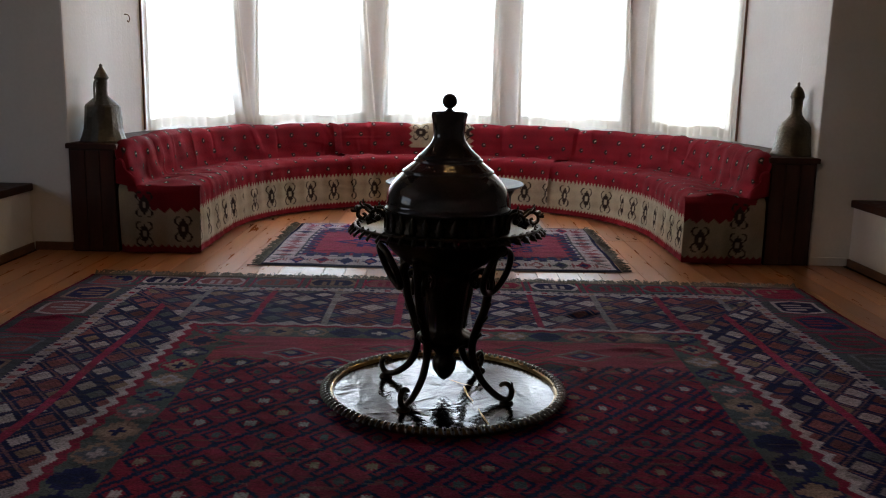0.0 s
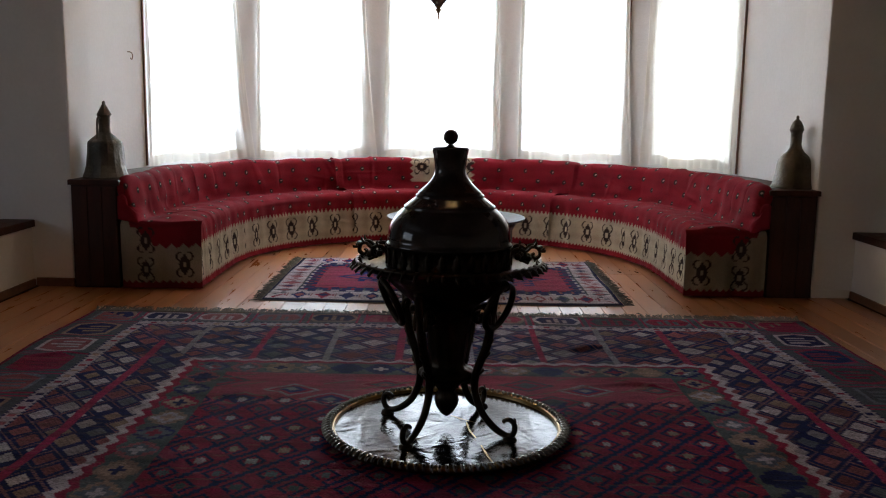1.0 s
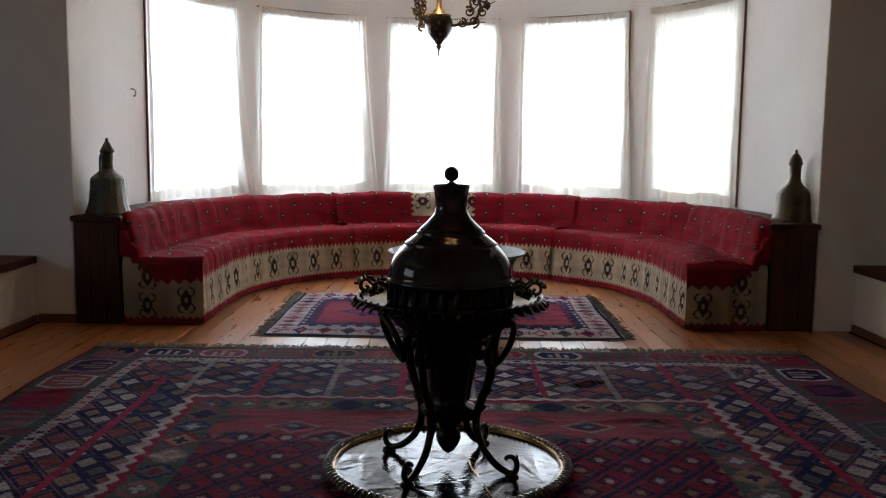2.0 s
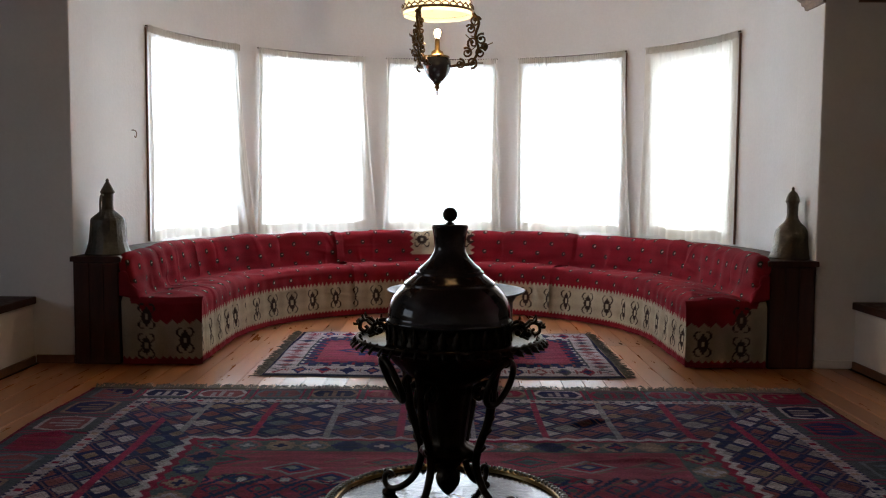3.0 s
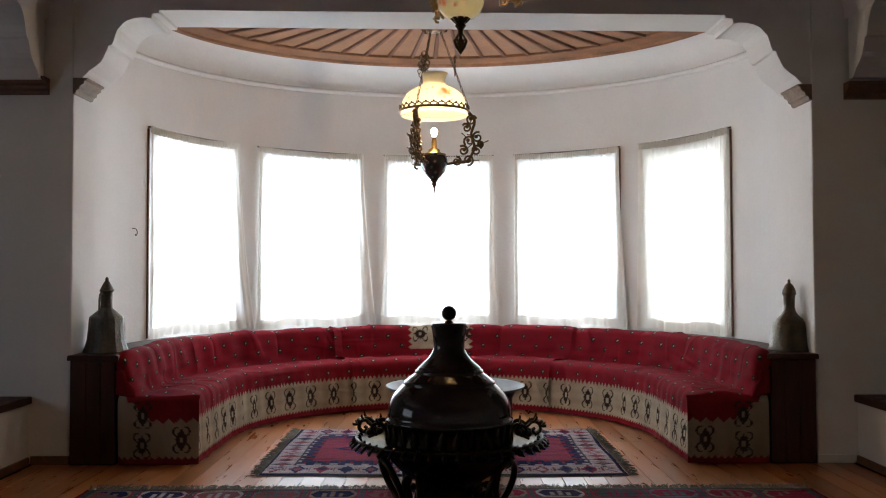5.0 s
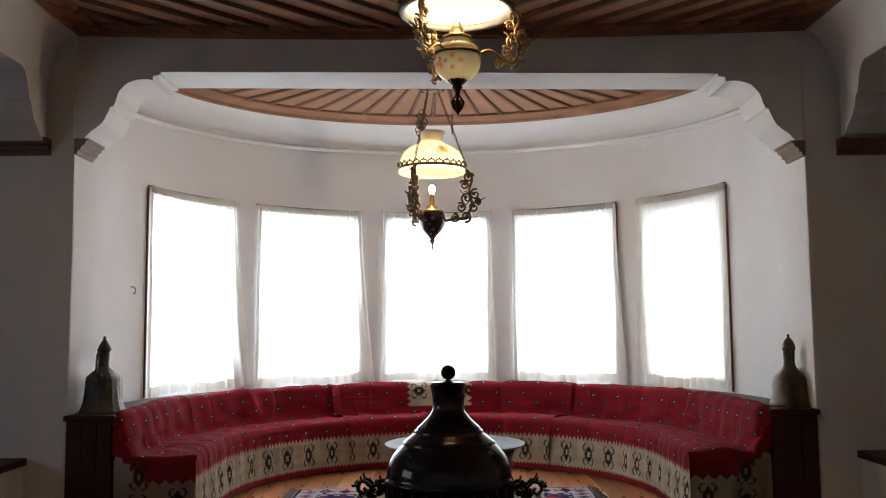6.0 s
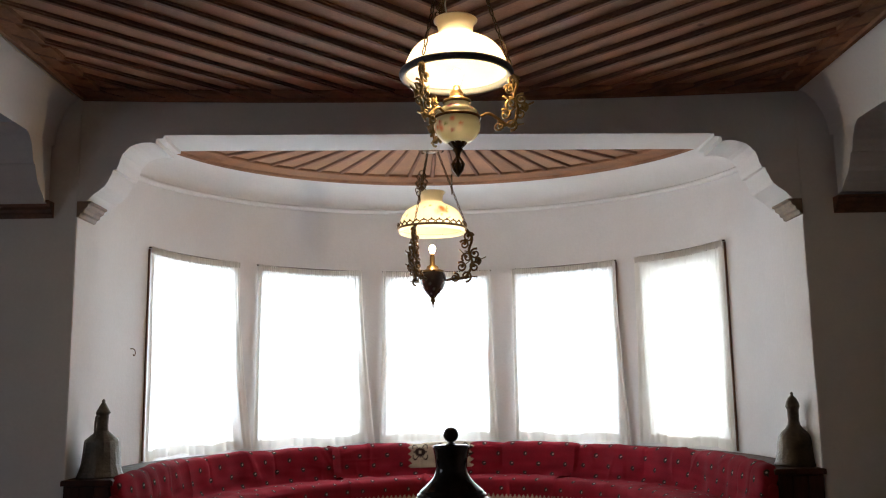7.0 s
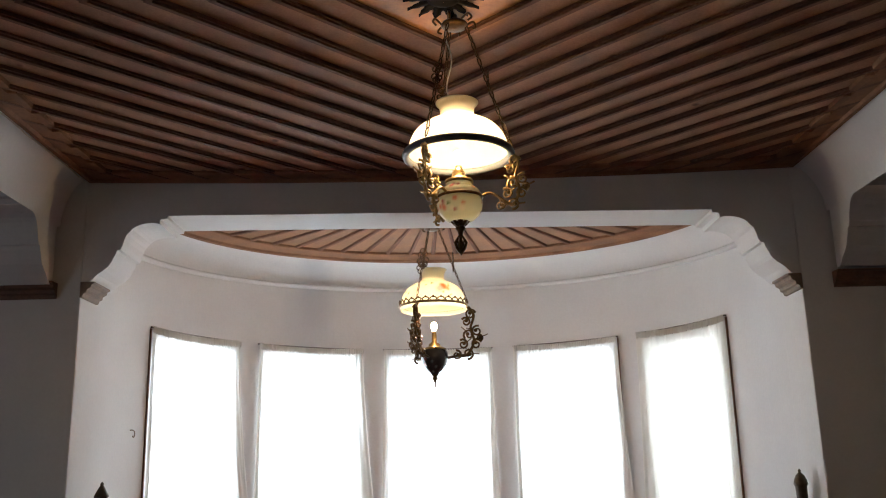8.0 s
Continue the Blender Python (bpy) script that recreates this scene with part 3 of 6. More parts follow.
# ---- windows: frame, panes, rod and curtain ----
def window(k, a, grow, edges):
    c, s = math.cos(radians(a)), math.sin(radians(a))
    out, along = Vector((c, s, 0)), Vector((s, -c, 0))
    base = Vector((0, CY, 0))

    def at(u, r, z):
        return base + out * r + along * u + Vector((0, 0, z))

    def bar(u0, u1, z0, z1, r0, r1):
        v = [at(u, r, z) for z in (z0, z1) for r in (r0, r1) for u in (u0, u1)]
        return v, [(0, 2, 3, 1), (4, 5, 7, 6), (0, 1, 5, 4), (1, 3, 7, 5), (3, 2, 6, 7), (2, 0, 4, 6)]
    win = structure(new("window_%d" % k), "brown wooden casement window in the bay wall", "window")
    hw = R * math.sin(radians(11.3)) + 0.012
    frame_ = merge(bar(-hw, -hw + 0.05, 0.728, 2.295, 2.47, 2.54), bar(hw - 0.05, hw, 0.728, 2.295, 2.47, 2.54), bar(-hw + 0.05, hw - 0.05, 0.728, 0.755, 2.47, 2.54),
                   bar(-hw + 0.05, hw - 0.05, 2.26, 2.295, 2.47, 2.54))
    shape("window_frame", *frame_, WOOD_FRAME, win)
    pane = shape("pane", *bar(-hw + 0.05, hw - 0.05, 0.755, 2.26, 2.505, 2.509), GLASS, win)
    pane.visible_shadow = False
    # curtain
    half = R * math.sin(radians(12.75))
    rr = R * math.cos(radians(12.75)) - 0.012
    for q in edges:
        u0, u1 = sorted((q * (half + 0.002), q * (half + 0.012)))
        shape("casing", *bar(u0, u1, 0.705, 2.388, rr - 0.006, rr + 0.012), WOOD_FRAME, win)
    rnd = random.Random(40 + k)
    ph = [rnd.uniform(0, 6.28) for _ in range(8)]
    nu, nv = 150, 46
    zt, zb = 2.385, 0.714

    def spot(u, v, extra=0.0):
        g = v ** 1.5
        x = -half - grow[0] * g + u * (2 * half + (grow[0] + grow[1]) * g)
        fold = 0.006 * math.sin(u * 150 + ph[0]) * (1 - v) ** 3 + (0.010 * math.sin(u * 47 + ph[1] + 0.8 * math.sin(v * 3 + ph[2])) + 0.011 * math.sin(u * 26 + ph[3])) * (0.25 + 0.75 * v)
        fold += 0.012 * math.sin(u * 9 + ph[4] + v) * v
        edge_ = min(u, 1 - u)
        fold += 0.012 * math.exp(-edge_ * 25) * math.sin(edge_ * 140)
        z = zt + (zb - zt) * v + (0.012 * math.sin(u * 11 + ph[5]) + 0.006 * math.sin(u * 31 + ph[6])) * v - 0.010 * math.sin(u * math.pi) * (1 - v)
        lie = math.sqrt(max(0.1, (R - 0.012) ** 2 - x * x))
        return at(x, lie - 0.014 - abs(fold) * (0.5 + 0.7 * min(1, edge_ * 9)) + extra, z)
    cur = thing("curtain", "thin white cotton curtain gathered on a rod before a window", "curtain", group="curtains of the bay windows")
    shape("cloth", *grid(nu, nv, lambda i, j: spot(i / (nu - 1), j / (nv - 1))), VOILE, cur, smooth=True)
    shape("hem", *grid(nu, 4, lambda i, j: spot(i / (nu - 1), 0.950 + 0.0165 * j, -0.004)), VOILE_DOUBLE, cur, smooth=True)
    shape("heading", *grid(nu * 2, 4, lambda i, j: spot(i / (nu * 2 - 1), 0.0, -0.006 + 0.010 * math.sin(i * 1.15 + 0.8 * math.sin(i * 0.21))) + Vector((0, 0, 0.020 - 0.018 * j + 0.004 * math.sin(i * 0.9)))), VOILE_DOUBLE, cur, "gathered heading", smooth=True)
    for q, wide, narrow in ((1, 0.085, 0.02), (-1, 0.03, 0.03)) if a > 45 else ((-1, 0.115, 0.05), (1, 0.055, 0.045)):
        def lap(i, j, q=q, wide=wide, narrow=narrow):
            v = j / 30 * 0.95
            w = (narrow + (wide - narrow) * v ** 1.3 + 0.006 * math.sin(v * 9 + ph[7])) * i / 9
            return spot(1 - w if q > 0 else w, v, -0.005)
        shape("side_fold", *grid(10, 31, lap), VOILE_DOUBLE, cur, "doubled side edge", smooth=True)
    rod = thing("curtain_rod", "thin dark curtain rod over a bay window", "curtain rod", group="rods of the bay windows")
    shape("rod", *tube([at(half * q / 8 * 1.02, math.sqrt((R - 0.016) ** 2 - (half * q / 8) ** 2), zt + 0.016) for q in range(-8, 9)], 0.005), WOOD_DARK, rod)
    for q in (-1, 1):
        shape("bracket", *tube([at(q * half, rr - 0.002, zt + 0.016), at(q * half, rr + 0.016, zt + 0.016)], 0.006), IRON, rod)


GLASS = bpy.data.materials.new("window_glass")
GLASS.use_nodes = True
GLASS.node_tree.nodes["Principled BSDF"].inputs["Transmission Weight"].default_value = 1.0
GLASS.node_tree.nodes["Principled BSDF"].inputs["Roughness"].default_value = 0.0
GLASS.node_tree.nodes["Principled BSDF"].inputs["IOR"].default_value = 1.1
for k, (a, grow, edges) in enumerate(zip(WINDOWS, ((0.0, 0.17), (0.03, 0.12), (0.05, 0.05), (0.0, 0.09), (0.03, 0.0)), ((-1,), (), (), (1,), (1,)))):
    window(k + 1, a, grow, edges)

# small iron hook on the bay wall
hk = thing("wall_hook", "small pale iron hook on the plaster wall", "hook")
hx, hy = bay_point(171, R)
hv = Vector((hx, hy, 1.572))
hin = Vector((0.99, -0.15, 0))
hal = Vector((0.15, 0.99, 0))
shape("hook", *tube(spline([hv, hv + hin * 0.02, hv + hin * 0.03 + hal * 0.012 + Vector((0, 0, -0.01)), hv + hin * 0.03 + hal * 0.022 + Vector((0, 0, -0.035)),
                            hv + hin * 0.03 + hal * 0.005 + Vector((0, 0, -0.055)), hv + hin * 0.03 - hal * 0.012 + Vector((0, 0, -0.045))]), 0.0035), WOOD_WORN, hk)


# ---- divan: wooden ledge, base and woven covers ----
DIV = [219 + 62 - k * 2 for k in range(51)] + [180 - k * 2.0 for k in range(91)] + [-k * 2 for k in range(1, 52)]
DIV = [s for s in DIV if s <= 180 + (CY - 5.735) * 100 and s >= -(CY - 5.735) * 100]
DIV = [180 + (CY - 5.735) * 100] + DIV + [-(CY - 5.735) * 100]


def sweep(prof, stations=DIV):
    n = len(prof)
    v = [(*bay_point(s, r), z) for s in stations for r, z in prof]
    m = len(stations)
    f = [(i * n + j, (i + 1) * n + j, (i + 1) * n + (j + 1) % n, i * n + (j + 1) % n) for i in range(m - 1) for j in range(n)]
    return v, f + [tuple(range(n - 1, -1, -1)), tuple((m - 1) * n + j for j in range(n))]


ledge = thing("window_ledge", "dark-stained wooden ledge behind the curved divan", "ledge")
shape("carcass", *sweep([(2.10, 0.0), (2.385, 0.0), (2.385, 0.662), (2.10, 0.662)]), WOOD_DARK, ledge)
shape("top_board", *sweep([(2.075, 0.664), (2.40, 0.664), (2.40, 0.692), (2.394, 0.698), (2.085, 0.698), (2.075, 0.690)],
                          [DIV[0] + 1.5] + DIV[1:-1] + [DIV[-1] - 1.5]), WOOD_DARK, ledge, "dark board with a worn edge")
for sx in (-1, 1):
    x0, x1 = sorted((sx * 2.09, sx * 2.372))
    panel = shape("end_panel", *box(x0, x1, 5.728, 5.742, 0.0, 0.66, 0.004), WOOD_DARK, ledge)
    for q in range(3):
        xa = x0 + 0.004 + q * 0.0925
        shape("end_board", *box(xa, xa + 0.088, 5.718, 5.727, 0.01, 0.655, 0.003), WOOD_DARK, panel)
divan = thing("divan", "long curved divan base under red woven covers", "divan")

RED, CREAM, INK = np.array((0.178, 0.0105, 0.0180)), np.array((0.33, 0.270, 0.195)), np.array((0.032, 0.022, 0.020))


base_v, base_f = sweep([(1.625, 0.0), (2.07, 0.0), (2.07, 0.67), (2.055, 0.67), (2.04, 0.42), (2.0, 0.375), (1.66, 0.375), (1.625, 0.35)])
shape("base", base_v, base_f, COVER, divan, colours=np.tile(RED, (len(base_v), 1)))


def tri(x):
    return np.abs((x % 1.0) * 2 - 1)


def motif(p, q):
    """Where the black hooked figure lies; p and q from -1 to 1 across it."""
    ap, aq = np.abs(p), np.abs(q)
    body = (aq < 0.60) & (ap < 0.58 - 0.55 * aq + 0.10 * (tri(q * 4.5) - 0.5))
    eye = (ap < 0.17) & (aq < 0.20)
    arm = (aq > 0.25) & (aq < 0.98) & (np.abs(ap - (0.36 + 0.42 * np.sin((aq - 0.20) * 3.7))) < 0.10)
    tip = (aq > 0.86) & (aq < 0.98) & (ap > 0.30) & (ap < 0.56)
    spike = (ap < 0.10) & (aq > 0.5) & (aq < 0.78)
    return ((body & ~eye) | arm | tip | spike), eye & body


def cover_colours(s, v, patch=None):
    """Colours of a cover: s metres along it, v metres up from the floor over its surface."""
    s, v = np.asarray(s), np.asarray(v)
    col = np.tile(RED, (len(s), 1))
    streak = 1 + 0.10 * np.sin(v * 61 + 3 * np.sin(s * 2.1)) * np.sin(v * 23 + s)
    teeth = 0.034 * (1 - tri(s / 0.040))
    cream = (v > 0.035 + 0.020 * (1 - tri(s / 0.034))) & (v < 0.268 + teeth)
    col[cream] = CREAM
    p = ((s / 0.235) % 1.0 - 0.5) * 0.235 / 0.068
    q = (v - 0.160) / 0.092
    ink, eye = motif(p, q)
    col[cream & ink & (np.abs(q) < 1)] = INK
    col[cream & eye] = CREAM * 1.1
    row = np.floor((v - 0.30) / 0.088)
    du = ((s + 0.105 * (row % 2)) / 0.21 % 1.0 - 0.5) * 0.21
    dv = ((v - 0.30) / 0.088 % 1.0 - 0.5) * 0.088
    d = np.hypot(du, dv * 0.8)
    red = ~cream & (v > 0.33)
    col[red & (d < 0.0165)] = INK
    col[red & (np.hypot(du - 0.003, (dv - 0.002) * 0.8) < 0.0050)] = (0.45, 0.40, 0.33)
    if patch is not None:
        a0, a1, v0 = patch
        e = 0.034 * tri(v / 0.055)
        inside = (s > a0 + e) & (s < a1 - e) & (v > v0)
        col[inside] = CREAM
        mid = ((s - a0) / 0.19 % 1.0 - 0.5) * 0.19 / 0.062
        ink, eye = motif(((v - v0 - 0.14) / 0.088), mid)
        ink2, eye2 = motif(((v - v0 - 0.33) / 0.088), mid)
        col[inside & ((ink & (np.abs(v - v0 - 0.14) < 0.09)) | (ink2 & (np.abs(v - v0 - 0.33) < 0.09)))] = INK
    return col * streak[:, None]


PROFILE = [(1.572, 0.012), (1.574, 0.06), (1.580, 0.16), (1.588, 0.28), (1.592, 0.36), (1.600, 0.402), (1.622, 0.428), (1.66, 0.437), (1.74, 0.440), (1.86, 0.432), (1.935, 0.428),
           (1.962, 0.445), (1.978, 0.50), (1.992, 0.60), (2.008, 0.672), (2.030, 0.702), (2.062, 0.714), (2.092, 0.709), (2.100, 0.695)]
PP = [Vector((r, 0, z)) for r, z in PROFILE]
PS = spline(PP, 10)
PLEN = [0.0]
for q0, q1 in zip(PS, PS[1:]):
    PLEN.append(PLEN[-1] + (q1 - q0).length)


def profile_at(v):
    i = min(max(int(np.searchsorted(PLEN, v)) - 1, 0), len(PS) - 2)
    t = (v - PLEN[i]) / max(1e-6, PLEN[i + 1] - PLEN[i])
    q = PS[i].lerp(PS[i + 1], min(max(t, 0), 1))
    d = (PS[i + 1] - PS[i]).normalized()
    return q.x, q.z, -d.z, d.x


def s_of(deg):
    """Metres along the divan's front of a station."""
    if deg > 180:
        return (180 + (CY - 5.70) * 100 - deg) / 100
    s = (CY - 5.70)
    if deg >= 0:
        return s + radians(180 - deg) * 1.6
    return s + math.pi * 1.6 - deg / 100


def deg_of(s):
    a = CY - 5.70
    if s < a:
        return 180 + (a - s) * 100
    s -= a
    if s < math.pi * 1.6:
        return 180 - math.degrees(s / 1.6)
    return -(s - math.pi * 1.6) * 100


TUCKS = sorted(s_of(d) for d in (214, 159, 137, 118, 96, 74, 53, 33, 16, -38, -64))


def cushion(s):
    """How far along its own back cushion a place lies, 0 at the tucks and 1 in the middle, and the distance to the nearest tuck."""
    k = int(np.searchsorted(TUCKS, s))
    if k == 0 or k == len(TUCKS):
        return 0.3, 0.2
    a, b = TUCKS[k - 1], TUCKS[k]
    t = (s - a) / (b - a)
    return (4 * t * (1 - t)) ** 0.6, min(s - a, b - s)


def cover(s0, s1, lift, seed, patch=None, flap=0):
    rnd = random.Random(seed)
    pulls = [(rnd.uniform(s0, s1), rnd.choice((rnd.uniform(0.42, 0.80), rnd.uniform(0.42, 0.80), rnd.uniform(0.85, 1.05), rnd.uniform(0.1, 0.4))), rnd.uniform(-0.5, 0.5) + rnd.choice((0.0, 1.57, 1.57)),
              rnd.uniform(0.06, 0.20), rnd.uniform(0.010, 0.020), rnd.uniform(0.004, 0.010)) for _ in range(int((s1 - s0) * 9))]
    ph = [rnd.uniform(0, 6.28) for _ in range(12)]
    L = PLEN[-1]
    nu, nv = int((s1 - s0) / 0.0068) + 2, int(L / 0.0068) + 1
    prof = [profile_at(L * j / (nv - 1)) for j in range(nv)]
    verts, ss, vv = [], [], []
    for i in range(nu):
        s = s0 + (s1 - s0) * i / (nu - 1)
        deg = deg_of(s)
        e = min(s - s0, s1 - s)
        plump, tuck = cushion(s)
        near = [q for q in pulls if abs(q[0] - s) < 0.3]
        for j in range(nv):
            v = L * j / (nv - 1)
            r, z, nr, nz = prof[j]
            front = max(0.0, 1 - abs(v - 0.2) / 0.3)
            seat = max(0.0, 1 - abs(v - 0.6) / 0.25)
            back = max(0.0, 1 - abs(v - 0.95) / 0.25)
            w = lift + 0.006 * front * math.sin(s * 21 + ph[0] + 0.7 * math.sin(v * 6 + ph[1])) + 0.005 * front * math.sin(s * 47 + ph[2])
            w += seat * (0.009 * math.sin(s * 9 + v * 14 + ph[3]) + 0.006 * math.sin(s * 27 - v * 9 + ph[4]))
            w += back * (0.005 * math.sin(s * 13 + v * 8 + ph[5]) + 0.005 * math.sin(s * 31 + v * 5 + ph[6]))
            rest = min(1.0, max(0.0, (v - 0.80) / 0.06))
            w += rest * (0.010 * plump - 0.004 - 0.007 * math.exp(-tuck / 0.015))
            for cs, cv, an, ln, wd, hh in near:
                al, ac = (s - cs) * math.cos(an) + (v - cv) * math.sin(an), (v - cv) * math.cos(an) - (s - cs) * math.sin(an)
                if abs(ac) < 0.06 and abs(al) < 0.45:
                    w += hh * math.exp(-(ac / wd) ** 2 - (al / ln) ** 2)
            w += 0.007 * math.sin(s * 3.1 + ph[7]) * (back + 0.5 * seat) + 0.012 * math.exp(-e * 40) * abs(math.sin(v * 9 + ph[8]))
            w += 0.014 * math.exp(-((v - 0.82) / 0.05) ** 2) * math.sin(s * 17 + ph[9])
            zz = z + nz * w + (0.006 * plump - 0.003 if v > 1.0 else 0)
            rr = r + nr * w
            if flap:
                ends = max(0.0, 1 - (s - s0 if flap < 0 else s1 - s) / 0.13)
                if v > 0.80:
                    sink = 0.62 * (1 - math.sqrt(1 - ends * ends)) * min(1.0, (v - 0.80) / 0.05)
                    rr, zz = rr + (2.05 - rr) * sink, zz + (0.54 - zz) * sink
                elif v > 0.36:
                    zz -= 0.016 * ends ** 3 + 0.030 * max(0.0, ends * 4.3 - 3.3) ** 2
            verts.append((*bay_point(deg, rr), max(0.008, zz)))
            ss.append(s)
            vv.append(v)
    th = thing("divan_cover", "red woven cover with black dots and cream border on the divan", "divan cover", group="woven covers on the divan")
    cols = cover_colours(np.array(ss) + seed * 0.07, vv, patch and (patch[0] + seed * 0.07, patch[1] + seed * 0.07, patch[2])).reshape(nu, nv, 3)
    cut = int(0.315 / L * (nv - 1))
    for name, j0, j1, note in (("border", 0, cut + 1, "cream border with black hooked figures"), ("cloth", cut, nv, "red cloth with small black dots")):
        w = j1 - j0
        part_v = [verts[i * nv + j] for i in range(nu) for j in range(j0, j1)]
        part_f = [(i * w + j, i * w + j + 1, (i + 1) * w + j + 1, (i + 1) * w + j) for i in range(nu - 1) for j in range(w - 1)]
        shape(name, part_v, part_f, COVER, th, note, smooth=True, colours=cols[:, j0:j1].reshape(-1, 3))
    if flap:
        # the end that hangs down over the divan's side
        nu, nv = 62, 58
        fv, su, sv = [], [], []
        for i in range(nu):
            for j in range(nv):
                u, h = i / (nu - 1), j / (nv - 1)
                zt = 0.440 + 0.004 * math.sin(u * 7 + seed)
                r = 1.553 + 0.514 * u
                bulge = 0.012 * math.sin(u * 9 + seed) * (1 - h) + 0.010 * math.sin(u * 21 + seed * 2) * (1 - h) + 0.018 * (1 - (2 * u - 1) ** 2) * h
                bulge *= min(1, u * 6)
                fv.append((flap * r, 5.712 - 0.010 * min(1, u * 6) - bulge - 0.022 * h * (1 - h) + 0.03 * max(0, (h - 0.9) / 0.1) ** 2, 0.010 + (zt - 0.010) * h))
                su.append(u * 0.485)
                sv.append(h * 0.43)
        ff = [(i * nv + j, (i + 1) * nv + j, (i + 1) * nv + j + 1, i * nv + j + 1) for i in range(nu - 1) for j in range(nv - 1)]
        su, sv = np.array(su), np.array(sv)
        # Red and cream dimmed here: the side's shade is put into the colour.
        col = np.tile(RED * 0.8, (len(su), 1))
        low = sv < 0.26 + 0.12 * np.maximum(0, (su - 0.26) / 0.15) + 0.03 * (1 - tri(su / 0.07))
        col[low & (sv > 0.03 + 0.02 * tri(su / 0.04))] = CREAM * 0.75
        for cu, cv in ((0.10, 0.155), (0.335, 0.12), (0.33, 0.31)):
            ink, eye = motif((su - cu) / 0.062, (sv - cv) / 0.085)
            near = (np.abs(su - cu) < 0.062) & (np.abs(sv - cv) < 0.085)
            col[near & ink] = INK
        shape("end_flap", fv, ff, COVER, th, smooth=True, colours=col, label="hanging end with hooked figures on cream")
        # rounded side of the back rest, closed from the cover's edge inwards
        row = 0 if flap < 0 else cols.shape[0] - 1
        rim_ = [Vector(verts[row * cols.shape[1] + j]) for j in range(cols.shape[1]) if vv[j] > 0.79]
        rim_ += [Vector((flap * 2.085, 5.712, z)) for z in (0.60, 0.52, 0.45)]
        mid = sum(rim_, Vector()) / len(rim_)
        m = len(rim_)
        bv = [mid + (p - mid) * q + Vector((0, -out_, 0)) for q, out_ in ((1.0, 0.0), (0.94, 0.010), (0.80, 0.018), (0.55, 0.023), (0.02, 0.025)) for p in rim_]
        bf = [(a * m + j, a * m + (j + 1) % m, (a + 1) * m + (j + 1) % m, (a + 1) * m + j) for a in range(4) for j in range(m)]
        shape("back_end", bv, bf, COVER, th, smooth=True, colours=np.tile(RED, (len(bv), 1)))


S_END = 2 * (CY - 5.70) + math.pi * 1.6
SEAMS = [0.012, s_of(169), s_of(120.5), s_of(54.5), s_of(21.5), S_END - 0.012]
mid_s = s_of(90.6)
cover(SEAMS[0], SEAMS[1] + 0.02, 0.010, 1, flap=-1)
cover(SEAMS[1], SEAMS[2] + 0.02, 0.003, 2)
cover(SEAMS[2], SEAMS[3] + 0.02, 0.011, 3, patch=(mid_s - 0.25, mid_s + 0.25, 0.84))
cover(SEAMS[3], SEAMS[4] + 0.02, 0.004, 4)
cover(SEAMS[4], SEAMS[5], 0.013, 5, flap=1)


# ---- rugs ----
def smooth_noise(shape_, cells, rng):
    g = rng.random((cells[0] + 2, cells[1] + 2))
    yi, xi = np.linspace(0, cells[0], shape_[0]), np.linspace(0, cells[1], shape_[1])
    y0, x0 = yi.astype(int), xi.astype(int)
    fy, fx = (yi - y0)[:, None], (xi - x0)[None, :]
    a, b = g[np.ix_(y0, x0)], g[np.ix_(y0, x0 + 1)]
    c, d = g[np.ix_(y0 + 1, x0)], g[np.ix_(y0 + 1, x0 + 1)]
    return (a * (1 - fx) + b * fx) * (1 - fy) + (c * (1 - fx) + d * fx) * fy


NAVY, MADDER, IVORY, SAGE, ROSE, TERRA, OCHRE = [np.array(c) for c in ((0.009, 0.012, 0.056), (0.168, 0.012, 0.034), (0.40, 0.365, 0.355), (0.050, 0.060, 0.068), (0.23, 0.020, 0.058),
                                                                          (0.225, 0.074, 0.080), (0.23, 0.165, 0.12))]


def pick(h, choices):
    """Colours by a hash from 0 to 1."""
    arr = np.array(choices)
    return arr[np.minimum((h * len(arr)).astype(int), len(arr) - 1)]


def hash2(a, b):
    x = np.sin(a * 127.1 + b * 311.7) * 43758.5453
    return x - np.floor(x)


